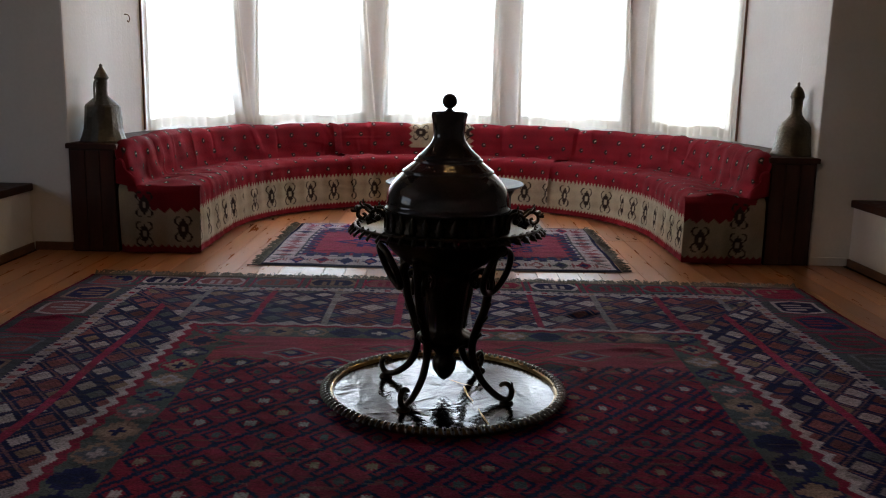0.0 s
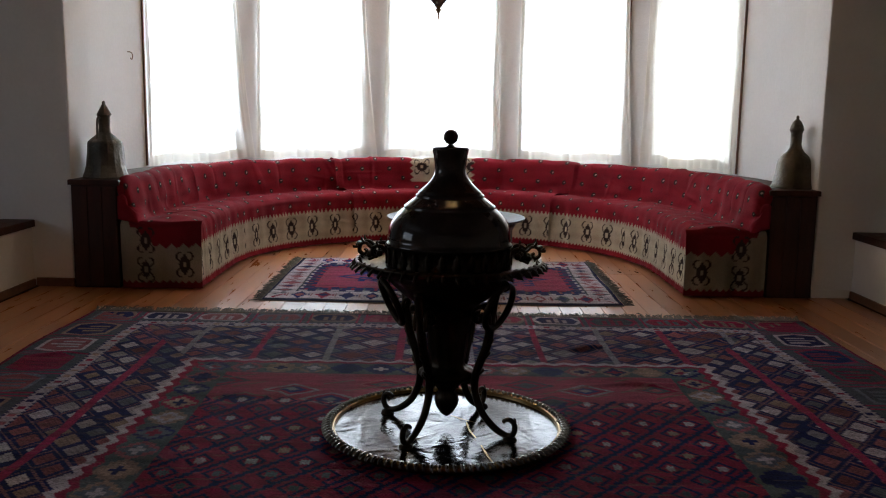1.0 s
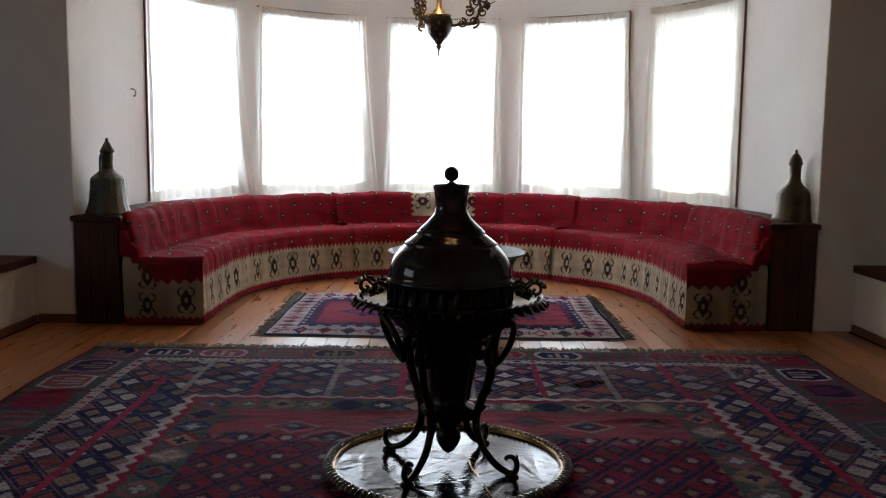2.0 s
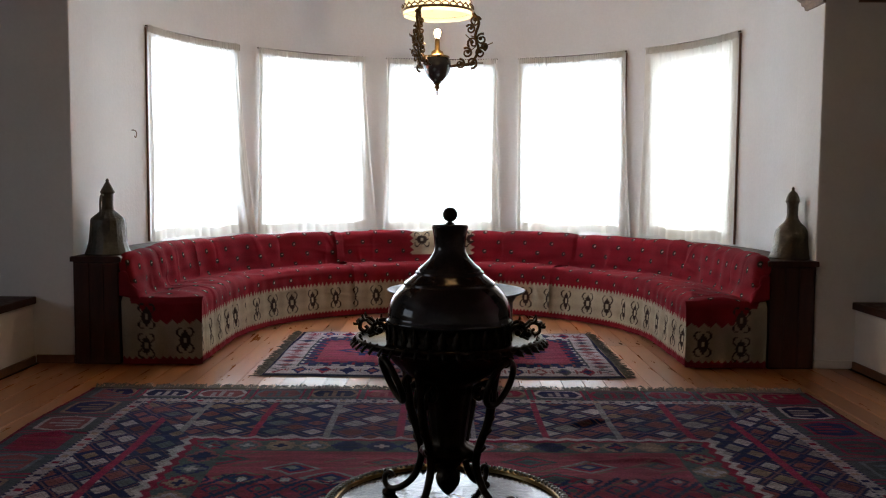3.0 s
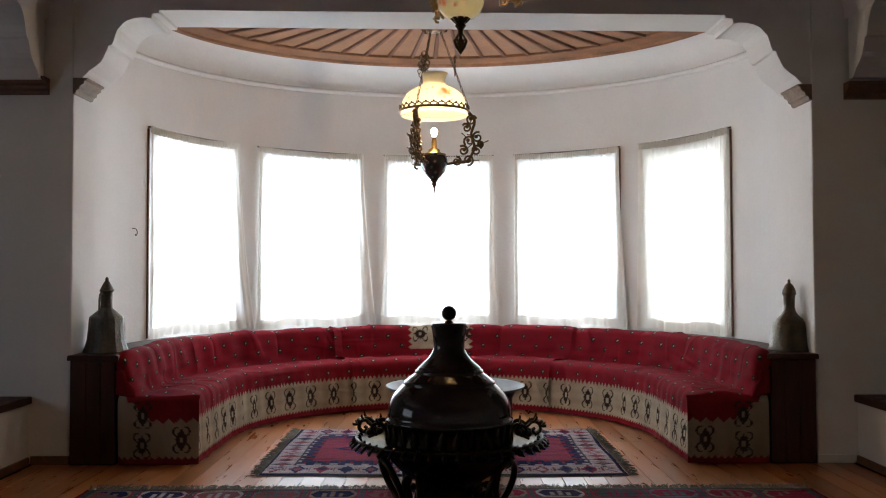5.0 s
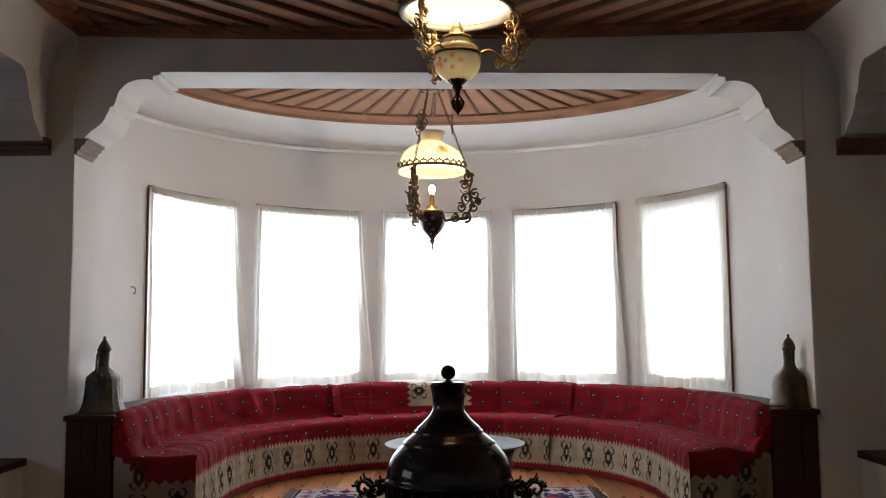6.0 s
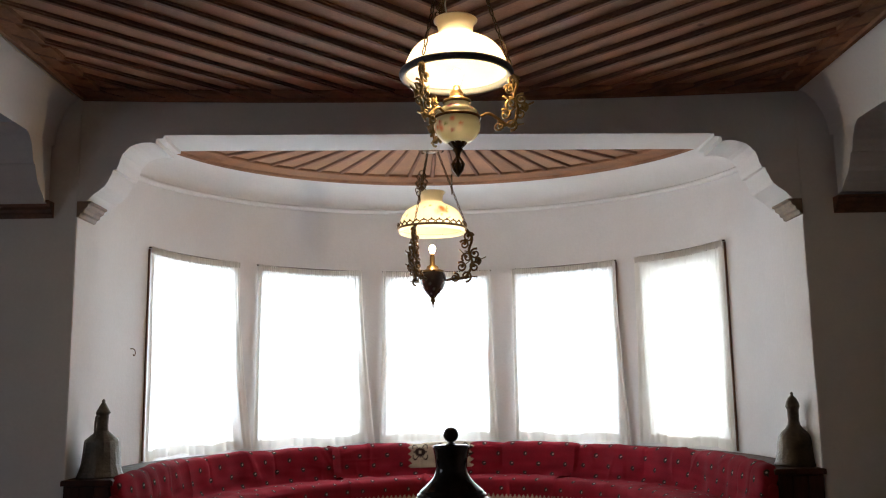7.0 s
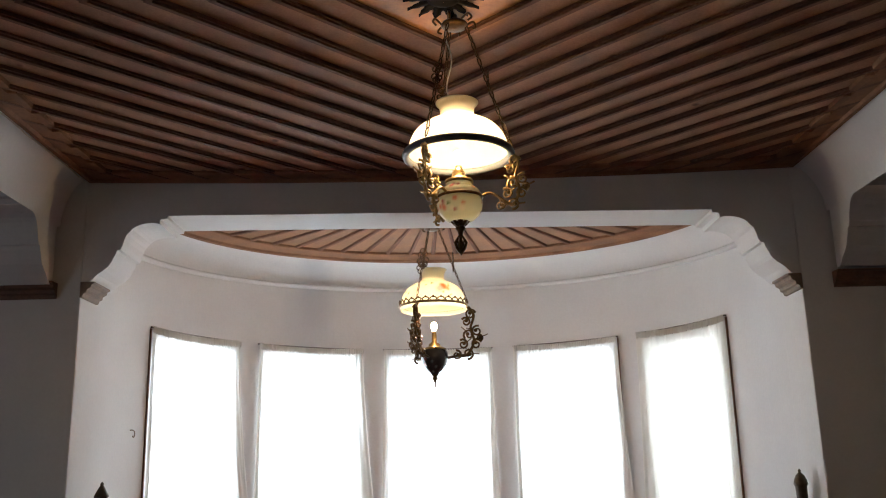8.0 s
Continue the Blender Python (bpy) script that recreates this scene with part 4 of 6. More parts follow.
def big_rug_colours(x, y, W, L):
    """x from the left edge, y from the far edge, in metres."""
    du, dv = np.minimum(x, W - x), np.minimum(y, L - y)
    ts = np.interp(du, [0, 0.35, 0.42, 0.83, 0.875, 1.05], [0, 1, 2, 3, 3.15, 4])
    tf = np.interp(dv, [0, 0.25, 0.335, 0.985, 1.03, 1.20], [0, 1, 2, 3, 3.15, 4])
    ts, tf = ts + (du > 1.05) * (du - 1.05), tf + (dv > 1.2) * (dv - 1.2)
    side = ts < tf
    t = np.where(side, ts, tf)
    a = np.where(side, y, x)
    z = np.where(side, 0.10, 0.065) * (tri(a / 0.095) - 0.5) * ((t > 2.4) & (t < 3.6))
    tz = t + z
    col = np.tile(MADDER, (len(x), 1))
    # outer band with cartouches
    b0 = t < 1
    col[b0] = SAGE
    cell = np.floor(a / 0.31)
    p, q = (a / 0.31 % 1 - 0.5) * 0.31, (t - 0.52) / 0.40
    hexd = np.maximum(np.abs(q), np.abs(p) / 0.125 * 0.72 + np.abs(q) * 0.30)
    h = hash2(cell, np.where(side, 1.0, 2.0) + (x > W / 2) * 3 + (y > L / 2) * 7)
    inner = pick(h, (NAVY, MADDER, SAGE * 0.8, NAVY * 0.8, MADDER, TERRA * 0.7, NAVY))
    outer = pick(hash2(cell, 9 + h), (IVORY * 0.75, OCHRE * 0.8, ROSE * 0.7, IVORY * 0.8, SAGE * 1.8))
    m = b0 & (hexd < 0.84)
    col[m] = outer[m]
    m = b0 & (hexd < 0.70)
    col[m] = inner[m]
    m = b0 & (hexd < 0.52) & ((np.abs(p) < 0.012) | ((np.abs(np.abs(p) - 0.045) < 0.012) & (q > -0.2)))
    col[m] = outer[m] * 0.8
    m = b0 & (np.abs(p) > 0.128) & (np.abs(p) < 0.14)
    col[m] = ROSE * 0.8
    col[t < 0.07] = MADDER * 0.8
    # ivory serrated band
    b1 = (t >= 1 + 0.22 * tri(a / 0.034)) & (t < 2 - 0.22 * tri(a / 0.034))
    col[b1] = IVORY * 0.70
    col[(t >= 1) & (t < 2) & ~b1] = NAVY
    m = b1 & (np.abs(t - 1.5) < 0.2) & ((a / 0.085 % 1) < 0.35)
    col[m] = pick(hash2(np.floor(a / 0.085), 4.0), (TERRA, NAVY, MADDER, OCHRE))[m]
    # navy band of diamonds
    b2 = (t >= 2) & (tz < 3)
    col[b2] = NAVY
    wd = np.where(side, 0.415, 0.66)
    w = (t - 2) * wd
    ca, cw = np.where(side, 0.17, 0.185), np.where(side, 0.1383, 0.1625)
    for off in (0.0, 0.5):
        ia, iw = np.floor(a / ca + off), np.floor(w / cw + off)
        pa, pw = np.abs(a / ca + off - ia - 0.5), np.abs(w / cw + off - iw - 0.5)
        d = pa + pw
        h = hash2(ia + off * 57, iw + np.where(side, 13.0, 0.0) + (x > W / 2) * 5)
        size = 0.25 + 0.14 * hash2(ia * 3 + off, iw + 2.5)
        cc = pick(h, (TERRA, IVORY * 0.8, TERRA * 0.8, IVORY * 0.9, TERRA * 0.5, IVORY * 0.6, SAGE * 1.5, TERRA * 0.7, OCHRE * 0.8, IVORY * 0.5))
        m = b2 & (d < size)
        col[m] = cc[m]
        m = b2 & (d < size) & (np.minimum(np.abs(pa - pw), np.abs(d - size * 0.55)) < 0.016)
        col[m] = cc[m] * 0.6
        m = b2 & (np.abs(d - 0.475) < 0.018) & (hash2(ia, iw + 3) > 0.35)
        col[m] = TERRA * 0.5 + IVORY * 0.12
    m = b2 & side & (np.abs(du - 0.63) < 0.017)
    col[m] = ROSE
    bar = (x - 0.03 - 2.0 + 0.233 + 3.4) / 0.34
    dist = np.abs(bar - np.round(bar)) * 0.34
    m = b2 & ~side & (dist < 0.016)
    odd = np.round(bar).astype(int) % 2
    cb = np.where(odd[:, None] == 0, ROSE * 0.9, SAGE * 0.8 + IVORY * 0.35)
    col[m] = cb[m]
    # white zigzag, red line, sage band with stepped figures
    m = (tz >= 3) & (tz < 3.10)
    col[m] = IVORY * 0.85
    m = (tz >= 3.10) & (tz < 3.24)
    col[m] = MADDER * 1.1
    b3 = (tz >= 3.24) & (t < 4)
    col[b3] = SAGE * np.array((1.2, 1.25, 1.05))
    q = (t - 3.6) / 0.36
    unit = np.where(side, 0.17, 0.15)
    cell = np.floor(a / unit)
    pa = np.abs(a / unit - cell - 0.5) * 2
    st = np.floor(np.abs(q) * 4 + 0.5) / 5 + np.floor(pa * 7) / 7
    hs = cell + np.where(side, 3.0, 8.0) + (x > W / 2) * 2
    for lim, shift_, choice in ((0.98, 0.0, (TERRA * 0.85, MADDER * 1.1, OCHRE * 0.8, NAVY * 1.2, TERRA)), (0.66, 4.0, (IVORY * 0.7, NAVY, OCHRE, SAGE * 1.6)), (0.34, 9.0, (NAVY, MADDER, IVORY * 0.8, OCHRE * 1.1))):
        m = b3 & (np.abs(q) < 0.95) & (st < lim)
        col[m] = pick(hash2(hs, shift_), choice)[m]
    # field
    f = t >= 4
    top = f & (dv < 1.62)
    col[top] = MADDER * 0.75 + TERRA * 0.45
    for k, (cx, cy_) in enumerate(((0.62, 1.40), (1.06, 1.32), (1.38, 1.44), (1.76, 1.34), (2.1, 1.44), (2.36, 1.33), (2.60, 1.40), (2.90, 1.38), (1.2, 1.56), (2.45, 1.56), (1.55, 1.55))):
        d = np.abs(x - cx - 0.0) / 0.125 + np.abs(dv - cy_) / 0.085
        cc = (OCHRE * 0.6, SAGE * 0.9, IVORY * 0.5, TERRA)[k % 4]
        col[top & (d < 1)] = cc
        col[top & (d < 0.78)] = MADDER * 1.15
        col[top & (d < 0.52)] = (NAVY * 1.5, SAGE * 1.1)[k % 2]
        col[top & (d < 0.26)] = cc * 0.9
    m = top & (np.abs((x * 0.55 + dv) / 0.15 % 1 - 0.5) < 0.05) & (hash2(np.floor(x * 8), np.floor(dv * 9)) > 0.45)
    col[m] = OCHRE * 0.55
    low = f & (dv >= 1.62 - 0.14 * np.abs(x - W / 2) + 0.04 * tri(x / 0.11))
    aa, bb = (x / 0.172 + y / 0.21), (x / 0.172 - y / 0.21)
    ia, ib = np.floor(aa), np.floor(bb)
    pa, pb = aa - ia - 0.5, bb - ib - 0.5
    mx = np.maximum(np.abs(pa), np.abs(pb))
    col[low & (np.abs(pa) > 0.42 + 0.02 * np.sign(np.sin(x * 300)))] = NAVY
    m = low & (mx > 0.20) & (mx < 0.30) & ~((pa > 0.1) & (pb < -0.18))
    col[m] = NAVY * 0.9
    m = low & (pa > 0.2) & (np.abs(pb + 0.26) < 0.05)
    col[m] = NAVY * 0.9
    star = np.minimum(np.maximum(np.abs(pa), np.abs(pb)) * 1.25, (np.abs(pa) + np.abs(pb)) * 0.78) + 0.02 * np.sign(np.sin(x * 420))
    cs = pick(hash2((ia - ib) * 1.0, 2.0), (IVORY * 0.8, SAGE * 1.1, OCHRE * 0.9, SAGE * 0.8, IVORY * 0.65))
    m = low & (star < 0.14)
    col[m] = cs[m]
    return col


def rug(name, x0, x1, y0, y1, colours, label, step, thick=0.008, seed=3, creases=()):
    rng = np.random.default_rng(seed)
    W, L = x1 - x0, y1 - y0
    fine = min(L, 3.0)                                # woven closest where the rug lies before the bay
    xs = np.linspace(0, W, int(W / step) + 1)
    ys = np.concatenate([np.arange(0, fine, step * 0.85), np.arange(fine, L, step * 2.5), [L]])
    nx, ny = len(xs), len(ys)
    X, Y = np.meshgrid(xs, ys)                        # Y measured from the far edge
    col = colours(X.ravel(), Y.ravel(), W, L).reshape(ny, nx, 3)
    tone = 0.92 + 0.50 * smooth_noise((ny, nx), (int(L / 0.03), 7), rng)
    tone *= 0.86 + 0.28 * smooth_noise((ny, nx), (9, 9), rng)
    worn = smooth_noise((ny, nx), (int(L / 0.014), int(W / 0.09)), rng)
    col = col * tone[..., None] * np.array((1.03, 0.93, 1.08))
    col = np.where((worn > 0.80)[..., None], 0.75 * col + 0.25 * np.array((0.15, 0.10, 0.085)), col)
    z = thick + 0.006 * (smooth_noise((ny, nx), (16, 13), rng) - 0.4) + 0.003 * smooth_noise((ny, nx), (60, 20), rng) + 0.0045 * smooth_noise((ny, nx), (int(W / 0.035), 14), rng)
    for cx, cy_, ln, wd, h, an in creases:
        px, py = x0 + X - cx, y1 - Y - cy_
        al, ac = px * math.cos(an) + py * math.sin(an), -px * math.sin(an) + py * math.cos(an)
        z = z + h * np.exp(-(ac / wd) ** 2 - (al / ln) ** 2)
    edge_ = np.minimum(np.minimum(X, W - X), np.minimum(Y, L - Y))
    z = np.maximum(0.004, z * np.clip(edge_ / 0.03, 0.55, 1))
    wav = 0.010 * np.sin(Y * 2.6 + seed) + 0.006 * np.sin(Y * 7.1)
    wy = 0.012 * np.sin(X * 1.9 + seed) + 0.006 * np.sin(X * 6.3)
    V = np.stack([x0 + X + wav * np.abs(X / W * 2 - 1), y1 - Y + wy * np.abs(Y / L * 2 - 1), z], axis=-1).reshape(-1, 3)
    idx = np.arange(nx * ny).reshape(ny, nx)
    F = np.stack([idx[:-1, :-1], idx[1:, :-1], idx[1:, 1:], idx[:-1, 1:]], axis=-1).reshape(-1, 4)
    ob = thing(name, label, "rug")
    shape("weave", V.tolist(), F.tolist(), KILIM, ob, smooth=True, colours=col.reshape(-1, 3))
    rim_ = list(idx[0]) + list(idx[1:, -1]) + list(idx[-1, ::-1][1:]) + list(idx[::-1, 0][1:-1])
    rv = [tuple(V[i]) for i in rim_] + [(V[i][0], V[i][1], 0.001) for i in rim_]
    n = len(rim_)
    shape("selvage", rv, [(i, (i + 1) % n, n + (i + 1) % n, n + i) for i in range(n)], FRINGE, ob)
    return ob


def fringe(parent, line, count, length, seed, material):
    """Loose wool strands that lie outward from an edge; line(t) gives a point and the outward way."""
    rnd = random.Random(seed)
    pcs = []
    for k in range(count):
        p, o = line((k + rnd.random()) / count)
        side_ = Vector((-o.y, o.x, 0))
        ln = length * rnd.uniform(0.35, 1.15)
        b = rnd.uniform(-0.5, 0.5)
        up = rnd.uniform(0.004, 0.026)
        pts = [p - o * 0.005 + Vector((0, 0, 0.008)), p + o * ln * 0.5 + side_ * ln * b * 0.4 + Vector((0, 0, up)), p + o * ln + side_ * ln * b + Vector((0, 0, 0.005 + rnd.random() * up * 0.8))]
        pcs.append(tube(pts, lambda t: 0.0042 * (1 - 0.5 * t), 4))
    return tagged(shape("fringe", *merge(*pcs), material, parent), "loose grey wool fringe", "", "", "stuff")


RX0, RX1, RY0, RY1 = -2.0, 2.06, 0.62, 5.045
carpet = rug("large_kilim", RX0, RX1, RY0, RY1, big_rug_colours, "large worn kilim in madder red, navy and sage on the floor", 0.0062,
             creases=((0.72, 4.33, 0.12, 0.025, 0.022, 0.5), (0.86, 3.74, 0.16, 0.022, 0.014, 0.1), (-0.75, 3.45, 0.3, 0.03, 0.008, 0.9), (-1.0, 4.45, 0.3, 0.025, 0.008, -0.3),
                      (1.3, 3.2, 0.4, 0.03, 0.009, 1.0), (-1.75, 4.1, 0.12, 0.02, 0.012, 0.2), (0.1, 4.5, 0.35, 0.025, 0.008, 0.1), (1.55, 4.6, 0.25, 0.025, 0.009, 0.4)))
fringe(carpet, lambda t: (Vector((RX0 + 0.02 + 4.02 * t, RY1 - 0.006, 0)), Vector((0, 1, 0))), 1000, 0.07, 5, FRINGE)


def small_rug_colours(x, y, W, L):
    du, dv = np.minimum(x, W - x), np.minimum(y, L - y)
    ts = np.interp(du, [0, 0.022, 0.19, 0.245, 0.275], [0, 1, 2, 3, 4])
    tf = np.interp(dv, [0, 0.022, 0.27, 0.37, 0.41], [0, 1, 2, 3, 4])
    side = ts < tf
    t = np.where(side, ts, tf)
    a = np.where(side, y, x)
    col = np.tile(MADDER * 1.35 + 0.02, (len(x), 1))
    col[t < 1] = NAVY * 0.8
    b1 = (t >= 1) & (t < 2)
    col[b1] = IVORY * 0.95
    unit = np.where(side, 0.125, 0.15)
    cell = np.floor(a / unit)
    p, q = (a / unit - cell - 0.5) * 2, (t - 1.5) * 2
    h = hash2(cell, np.where(side, 1.0, 4.0))
    cc = pick(h, (MADDER * 1.2, NAVY * 1.6, SAGE * 1.1, TERRA * 0.9))
    ap, aq = np.abs(p), np.abs(q)
    figure = (ap + np.floor(aq * 6) / 6 * 0.9 < 0.62) | ((aq < 0.16) & (ap < 0.86) & (np.sin(p * 26) > 0)) | ((ap < 0.10) & (aq < 0.84))
    col[b1 & figure] = cc[b1 & figure]
    m = b1 & (ap + np.floor(aq * 6) / 6 < 0.34)
    col[m] = pick(hash2(cell, 7.0), (IVORY, NAVY * 1.3, TERRA))[m]
    col[b1 & (aq > 0.90)] = SAGE
    col[b1 & (ap > 0.93) & (aq < 0.4)] = TERRA * 0.8
    b2 = (t >= 2) & (t < 4)
    col[b2] = NAVY * 1.25
    m = b2 & (t < 2.35) & ((a / 0.10 % 1) < 0.5)
    col[m] = IVORY * 0.9
    m = b2 & (t > 2.35) & (t < 3.2) & ((a / 0.075 % 1) < 0.25)
    col[m] = pick(hash2(np.floor(a / 0.075), 2.0), (TERRA * 0.7, SAGE, MADDER))[m]
    teeth = (t >= 3.3) & (t < 4.0) & ((a / 0.11 % 1) < 0.5)
    col[teeth] = MADDER * 1.2
    f = t >= 4
    cx, cy_ = np.abs(x - W / 2), np.abs(y - L / 2)
    rag = f & (hash2(np.floor(x / 0.045), np.floor(y / 0.022)) > 0.55) & (cx < 0.62) & (cy_ < 0.36 - 0.2 * cx)
    col[rag] = NAVY * 1.9
    col[f & (cx / 0.75 + cy_ / 0.42 < 1.0) & (cx / 0.75 + cy_ / 0.42 > 0.92)] = NAVY * 1.6
    return col


SR = (-1.115, 1.12, 5.385, 6.99)
mat_rug = rug("small_kilim", *SR, small_rug_colours, "small kilim with a red field and ivory border before the divan", 0.0065, seed=8)
for sx, ex in ((-1, SR[0]), (1, SR[1])):
    fringe(mat_rug, lambda t, sx=sx, ex=ex: (Vector((ex, SR[2] + 0.01 + 1.58 * t, 0)), Vector((sx, 0, 0))), 210, 0.062, 11 + sx, FRINGE_DARK)


# ---- brazier on its tray ----
def ring_pts(n, r, z=0.0):
    return [(r * math.cos(2 * math.pi * k / n), r * math.sin(2 * math.pi * k / n), z) for k in range(n)]


def leaf(length, width, lift, thick=0.006):
    """A small cast acanthus leaf that points along +x from the origin."""
    v, f = [], []
    n = 6
    for i in range(n + 1):
        t = i / n
        w = width * math.sin(math.pi * min(1, 0.22 + 0.78 * t)) ** 0.8 * (1 - 0.35 * t) * (1 + 0.18 * math.cos(i * math.pi)) + 0.001
        z = lift * t * t
        v += [(length * t, -w, z - thick * 0.3), (length * t, 0, z + thick), (length * t, w, z - thick * 0.3), (length * t, 0, z - thick)]
    for i in range(n):
        for k in range(4):
            a, b = 4 * i + k, 4 * i + (k + 1) % 4
            f.append((a, b, b + 4, a + 4))
    f += [(3, 2, 1, 0), (4 * n, 4 * n + 1, 4 * n + 2, 4 * n + 3)]
    return v, f


def leaf_parts(parent, count, r, z, length, width, lift, material, droop=0.0, twist=0.5):
    data = None
    for k in range(count):
        if data is None:
            ob = shape("rim_leaf", *leaf(length, width, lift), material, parent, smooth=True)
            data = ob.data
        else:
            ob = new("rim_leaf", data)
            ob.parent = parent
        ob.matrix_local = Matrix.Rotation(2 * math.pi * k / count, 4, "Z") @ Matrix.Translation((r, 0, z)) @ Matrix.Rotation(droop, 4, "Y") @ Matrix.Rotation(twist, 4, "X")


BX, BY = 0.017, 3.175
TRAY_Z = 0.012
tray = thing("floor_tray", "large round silver tray with a cast brass leaf rim", "tray", (BX, BY, TRAY_Z))


def tray_sheet():
    """The tray's flat middle, creased like an old hand-beaten sheet."""
    rnd = random.Random(21)
    folds = [(rnd.uniform(0, math.pi), rnd.uniform(-0.38, 0.38), rnd.uniform(0.006, 0.022), rnd.uniform(-0.0009, 0.0009), rnd.uniform(-0.35, 0.35), rnd.uniform(0.05, 0.20)) for _ in range(150)]
    n, m = 300, 110

    def fn(i, j):
        a, r = 2 * math.pi * i / n, 0.410 * j / (m - 1) + 0.0005
        x, y = r * math.cos(a), r * math.sin(a)
        z = 0.012
        for th_, o, w, h, mid, ln in folds:
            along = -x * math.sin(th_) + y * math.cos(th_) - mid
            d = (x * math.cos(th_) + y * math.sin(th_) - o + 0.25 * along * along) / w
            if abs(d) < 4:
                z += h * math.exp(-abs(d) * 1.3) * math.exp(-(along / ln) ** 2)
        return x, y, z + 0.0016 * math.sin(x * 14 + 1) * math.sin(y * 11)
    return grid(n, m, fn, wrap=True)


def torn_line(pts, seed):
    """A narrow tear in the sheet with bare brass in it."""
    rnd = random.Random(seed)
    line = spline(pts, 8)
    v = []
    for k, q in enumerate(line):
        w = 0.0016 + 0.0026 * rnd.random() * math.sin(math.pi * (k + 0.5) / len(line))
        v += [(q.x - w, q.y, q.z), (q.x + w, q.y, q.z + 0.0012)]
    return v, [(2 * k, 2 * k + 1, 2 * k + 3, 2 * k + 2) for k in range(len(line) - 1)]


shape("sheet", *tray_sheet(), FOIL, tray, "creased silver sheet", smooth=True)
for pts, seed in (([(0.02, 0.10, 0.0155), (0.06, 0.06, 0.016), (0.10, 0.035, 0.0155)], 4), ([(0.075, 0.03, 0.0155), (0.085, -0.06, 0.016), (0.105, -0.13, 0.0155)], 5), ([(0.12, -0.20, 0.0155), (0.135, -0.28, 0.016), (0.15, -0.345, 0.0155)], 6)):
    shape("tear", *torn_line(pts, seed), BRASS_GILT, tray, "bare brass in a tear")
shape("rim", *lathe([(0.402, 0.008), (0.405, 0.022), (0.410, 0.027), (0.415, 0.022), (0.421, 0.026), (0.426, 0.028), (0.432, 0.024), (0.434, 0.014), (0.430, 0.002), (0.41, 0.0), (0.0005, 0.0)], 120), BRASS_OLD, tray, "darkened brass rim", smooth=True)
leaf_parts(tray, 108, 0.416, 0.030, 0.037, 0.0095, -0.009, TARNISHED, 0.10, 0.8)

mangal = thing("brazier", "tall blackened bronze brazier with domed lid and scrolled legs", "brazier", (BX, BY, TRAY_Z + 0.010))
Z0 = TRAY_Z + 0.010
dome = [(0.222, 0.692), (0.2245, 0.697), (0.2245, 0.704), (0.219, 0.708), (0.2185, 0.720), (0.217, 0.735), (0.214, 0.752), (0.207, 0.772), (0.196, 0.790), (0.180, 0.808), (0.166, 0.821), (0.1605, 0.825),
        (0.1625, 0.829), (0.160, 0.834), (0.150, 0.840), (0.136, 0.851), (0.124, 0.860), (0.119, 0.863), (0.122, 0.868), (0.119, 0.873), (0.111, 0.875), (0.113, 0.880), (0.104, 0.887), (0.092, 0.897), (0.080, 0.909),
        (0.070, 0.920), (0.061, 0.933), (0.056, 0.945), (0.0545, 0.960), (0.056, 0.985), (0.060, 1.012), (0.0635, 1.026), (0.0645, 1.031), (0.061, 1.036), (0.020, 1.038), (0.008, 1.042)]
lid = shape("lid", *lathe([(r, z - Z0) for r, z in dome], 72), BRONZE, mangal, "glossy blackened domed lid", smooth=True)
shape("knob", *merge(ball((0, 0, 1.072 - Z0), 0.0265, 12), lathe([(0.016, 1.040 - Z0), (0.008, 1.046 - Z0), (0.008, 1.052 - Z0)], 16)), BRONZE_CAST, lid, smooth=True)
shape("drum", *lathe([(0.20, 0.615 - Z0), (0.224, 0.620 - Z0), (0.220, 0.632 - Z0), (0.217, 0.660 - Z0), (0.219, 0.690 - Z0), (0.226, 0.696 - Z0)], 72), BRONZE_CAST, mangal, smooth=True)
# leaves in relief round the drum
band = None
for k in range(28):
    m = Matrix.Rotation(2 * math.pi * (k + 0.5) / 28, 4, "Z") @ Matrix.Translation((0.219, 0, 0.628 - Z0)) @ Matrix.Rotation(-math.pi / 2, 4, "Y")
    if band is None:
        ob = shape("drum_leaf", *leaf(0.062, 0.017, -0.004), BRONZE_CAST, mangal, smooth=True)
        band = ob.data
    else:
        ob = new("drum_leaf", band)
        ob.parent = mangal
    ob.matrix_local = m
shape("brim", *lathe([(r * 0.95, z + 0.024 - Z0) for r, z in ((0.20, 0.598), (0.25, 0.592), (0.30, 0.596), (0.325, 0.606), (0.338, 0.618), (0.345, 0.621), (0.349, 0.617), (0.346, 0.608), (0.33, 0.594), (0.29, 0.582), (0.22, 0.578))], 96),
      BRONZE_CAST, mangal, "dark polished brim", smooth=True)
leaf_parts(mangal, 46, 0.312, 0.641 - Z0, 0.046, 0.017, -0.010, BRONZE_CAST, 0.42, 0.75)
